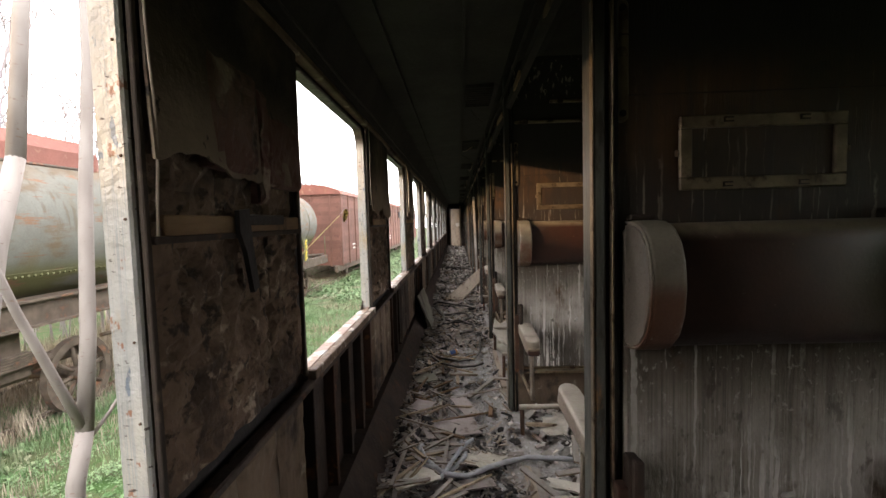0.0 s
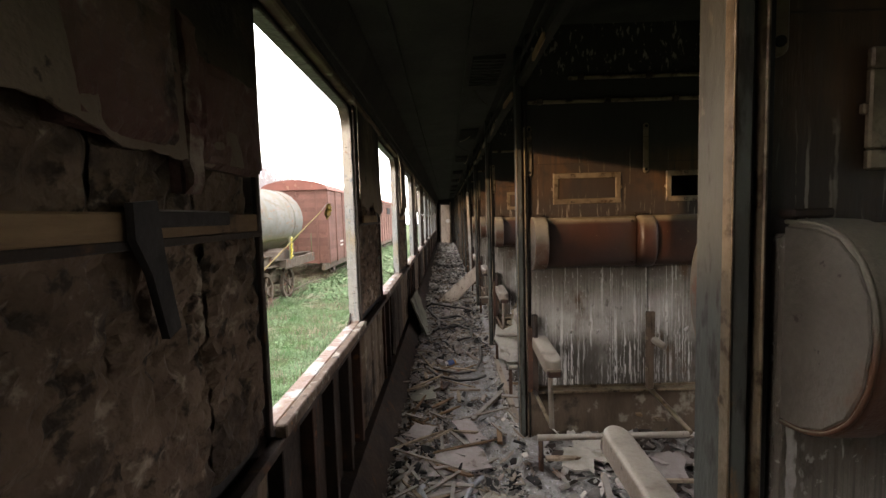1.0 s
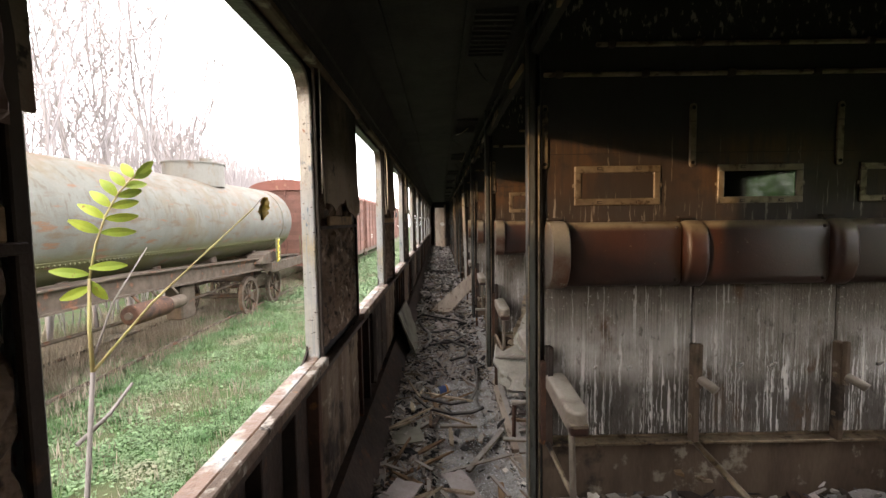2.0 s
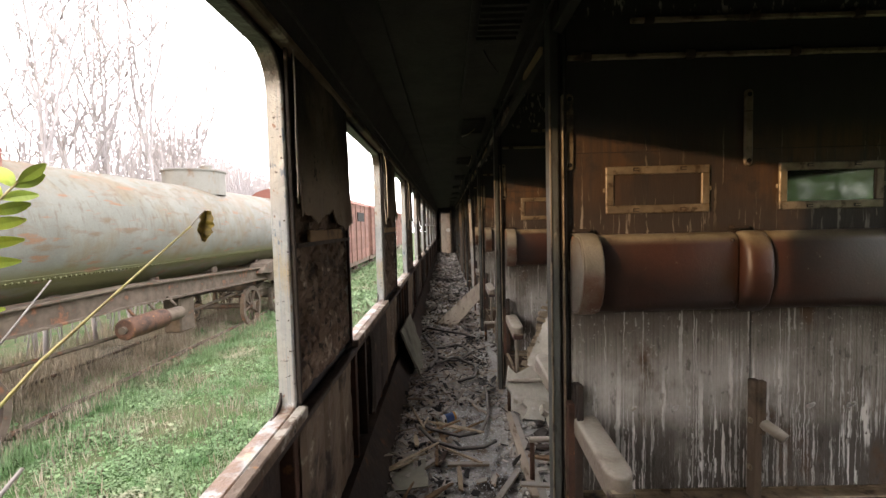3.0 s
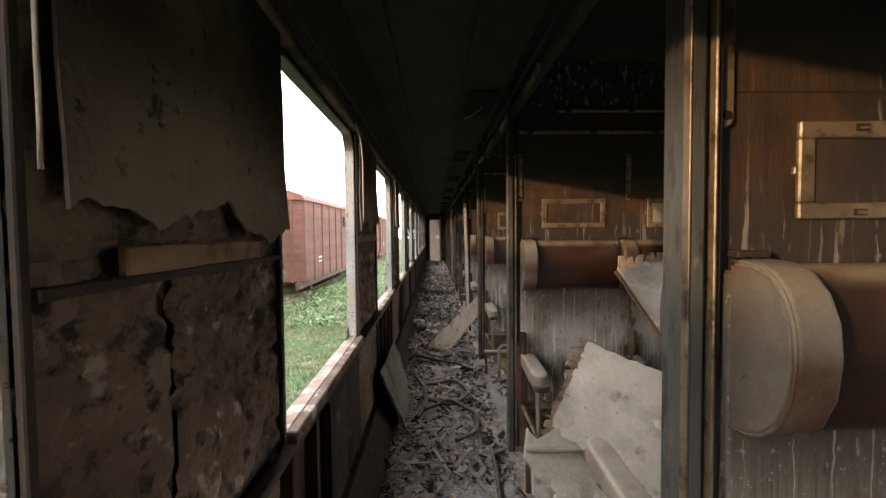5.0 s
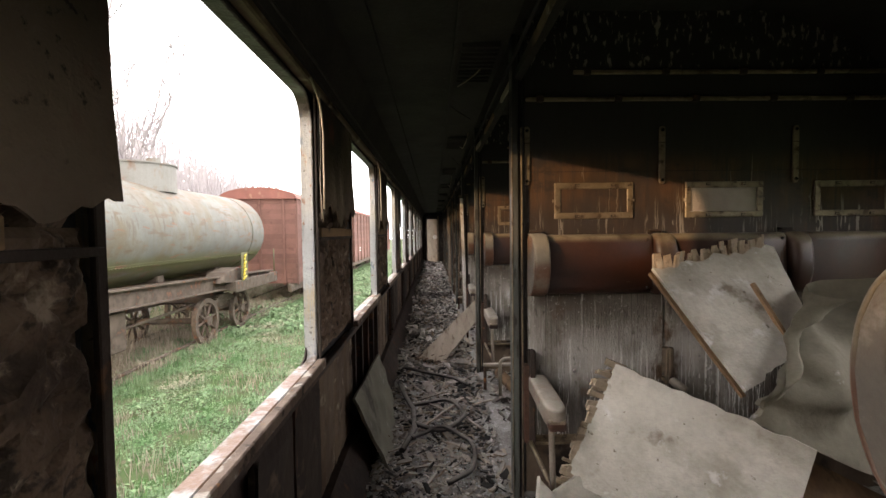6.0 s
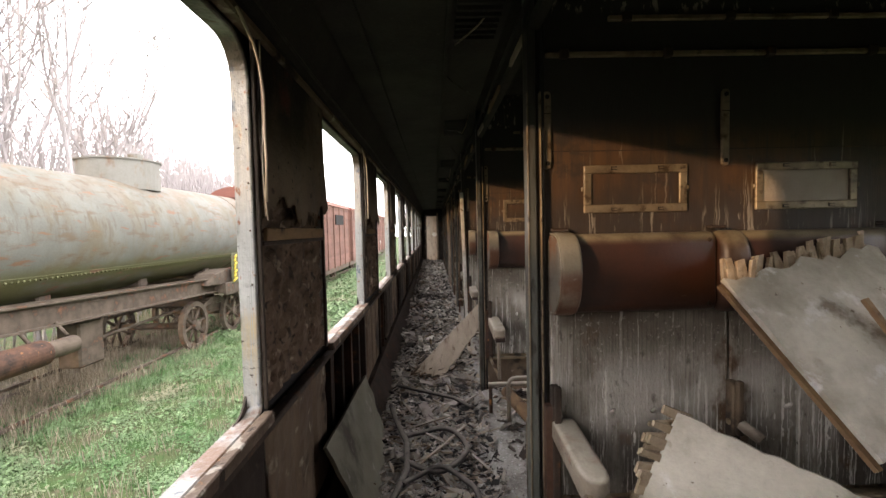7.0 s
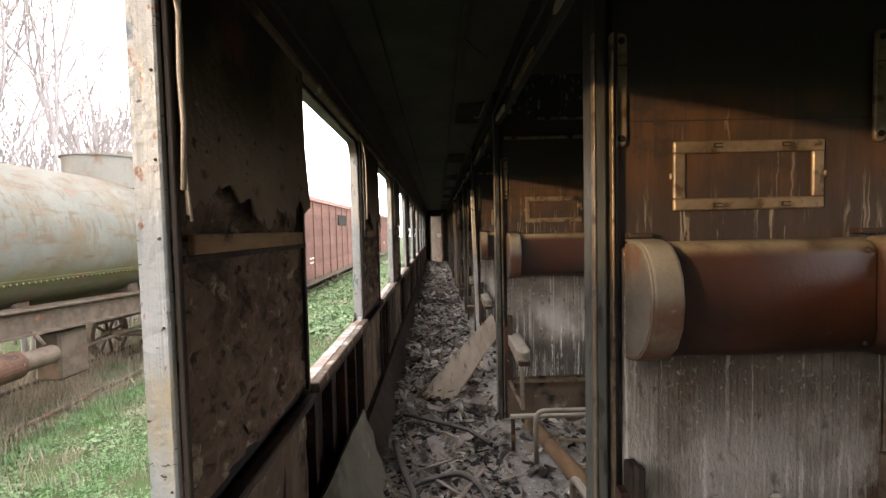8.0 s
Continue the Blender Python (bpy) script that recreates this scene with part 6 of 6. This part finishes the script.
def sheet_fold():
    bm = bmesh.new()
    n, mrows = 44, 30
    g = []
    for i in range(n + 1):
        col = []
        for j in range(mrows + 1):
            u, v = i / n, j / mrows
            x = 0.86 + 1.3 * u + 0.5 * v * (1 - u)
            z = 0.77 + 0.31 * v + 0.14 * u * v - 0.6 * (1 - v) * u
            yv = 4.14 + 0.34 * v + 0.055 * math.sin(u * 13 + v * 4) * (0.35 + 0.65 * v) + 0.05 * math.sin(u * 5 - v * 7) + 0.04 * noise.noise((u * 7, v * 6, 0)) + 0.015 * abs(noise.noise((u * 15, v * 13, 2)))
            yv += 0.035 * abs(math.sin(u * 7.5 + v * 2.2)) ** 0.6 - 0.02 * abs(math.sin(u * 4 - v * 6)) ** 0.7
            if u < 0.16:  # the near edge rolls up on itself
                rad = 0.024 + 0.022 * v
                a_ = (0.16 - u) * 1.15 / rad
                x += (0.16 - u) * 1.15 - rad * math.sin(a_)
                yv -= rad * (1 - math.cos(a_))
            col.append(bm.verts.new((x, yv, z)))
        g.append(col)
    for i in range(n):
        for j in range(mrows):
            bm.faces.new((g[i][j], g[i + 1][j], g[i + 1][j + 1], g[i][j + 1]))
    back = bmesh.ops.duplicate(bm, geom=bm.verts[:] + bm.edges[:] + bm.faces[:])
    for v in (e for e in back["geom"] if isinstance(e, bmesh.types.BMVert)):
        v.co.y += 0.004
    return bm


tagged(part("lino_sheet", sheet_fold(), lino_mat, smooth=True), "crumpled grey-brown lino sheet slumped over boards", "lino sheet")
lay("fallen_board", box(-0.5, 0.5, -0.09, 0.09, 0, 0.02, 0.004), wood, "weathered board end under the lino sheet", "board", pose(1.62, 4.2, 0.27, 35, 24, -20))
for i in range(3):
    lay("plaster_lump", shard(0.075 + 0.02 * i, 0.07, 0.045, 60 + i, 0.3), plaster_mat, "lump of broken plaster on the compartment floor", "plaster lump", pose(0.5 + 0.12 * i, 4.25 - 0.1 * i, 0.1, 50 - 15 * i, 12, 30 * i), "plaster lumps")

# panel leaning on the corridor wall
pan, q = slab(((-0.30, 5.06, 0.03), (-0.345, 5.95, 0.03), (-0.485, 6.0, 0.45), (-0.475, 4.93, 0.515)), 0.016, leaning_mat, "leaning_board", "grey-green wall panel leaning against the corridor wall", "panel", rag=(0.0, 0.0, 0.0), seed=9, warp=0.012)
# plank leaning into the corridor
pl, q = slab(((-0.25, 7.15, 0.075), (0.02, 7.10, 0.05), (0.51, 7.95, 0.375), (0.455, 8.12, 0.525)), 0.022, plank_mat, "loose_plank", "wide weathered plank propped across the corridor", "plank", rag=(0.02, 0.02, 0.03), seed=11)
# seat frame in the third compartment
sf = thing("seat_frame", "bent bare steel seat frame still standing", "seat frame")
part("hoop", tube(bend([(0.42, 5.32, 0.02), (0.42, 5.34, 0.44), (0.42, 5.02, 0.47), (0.52, 4.95, 0.3)]), 0.015, 8), cream, sf)
part("hoop", tube(bend([(0.45, 6.1, 0.02), (0.45, 6.12, 0.36), (0.98, 6.12, 0.36)]), 0.014, 8), cream, sf)
part("rod", tube([(0.42, 5.3, 0.12), (0.6, 5.9, 0.1)], 0.012, 6), rust, sf)
lay("fallen_pipe", tube([(0.5, 6.5, 0.12), (0.62, 5.9, 0.1), (0.72, 5.5, 0.1)], 0.045, 10), wood, "round wooden pole lying in a compartment", "pole", pose(0, 0, 0))
# pale door leaf edge further on
lay("door_edge", box(-0.02, 0.02, -0.012, 0.012, 0, 1.75, 0.004), pale_paint, "pale door edge strip leaning in a doorway", "strip", pose(0.36, 8.55, 0.06, 0, -1.5, 10))
for yv in (10.2, 11.7, 13.4, 15.2, 17.0):
    lay("door_panel", box(0, 0.02, 0, 0.62, 0.03, 1.95, 0.004), ply_mat, "brown sliding door panel still hanging", "door", pose(X_POST - 0.005, yv, 0.04, 0, r.uniform(-1.5, 1.5), r.uniform(-4, 4)), "sliding doors")
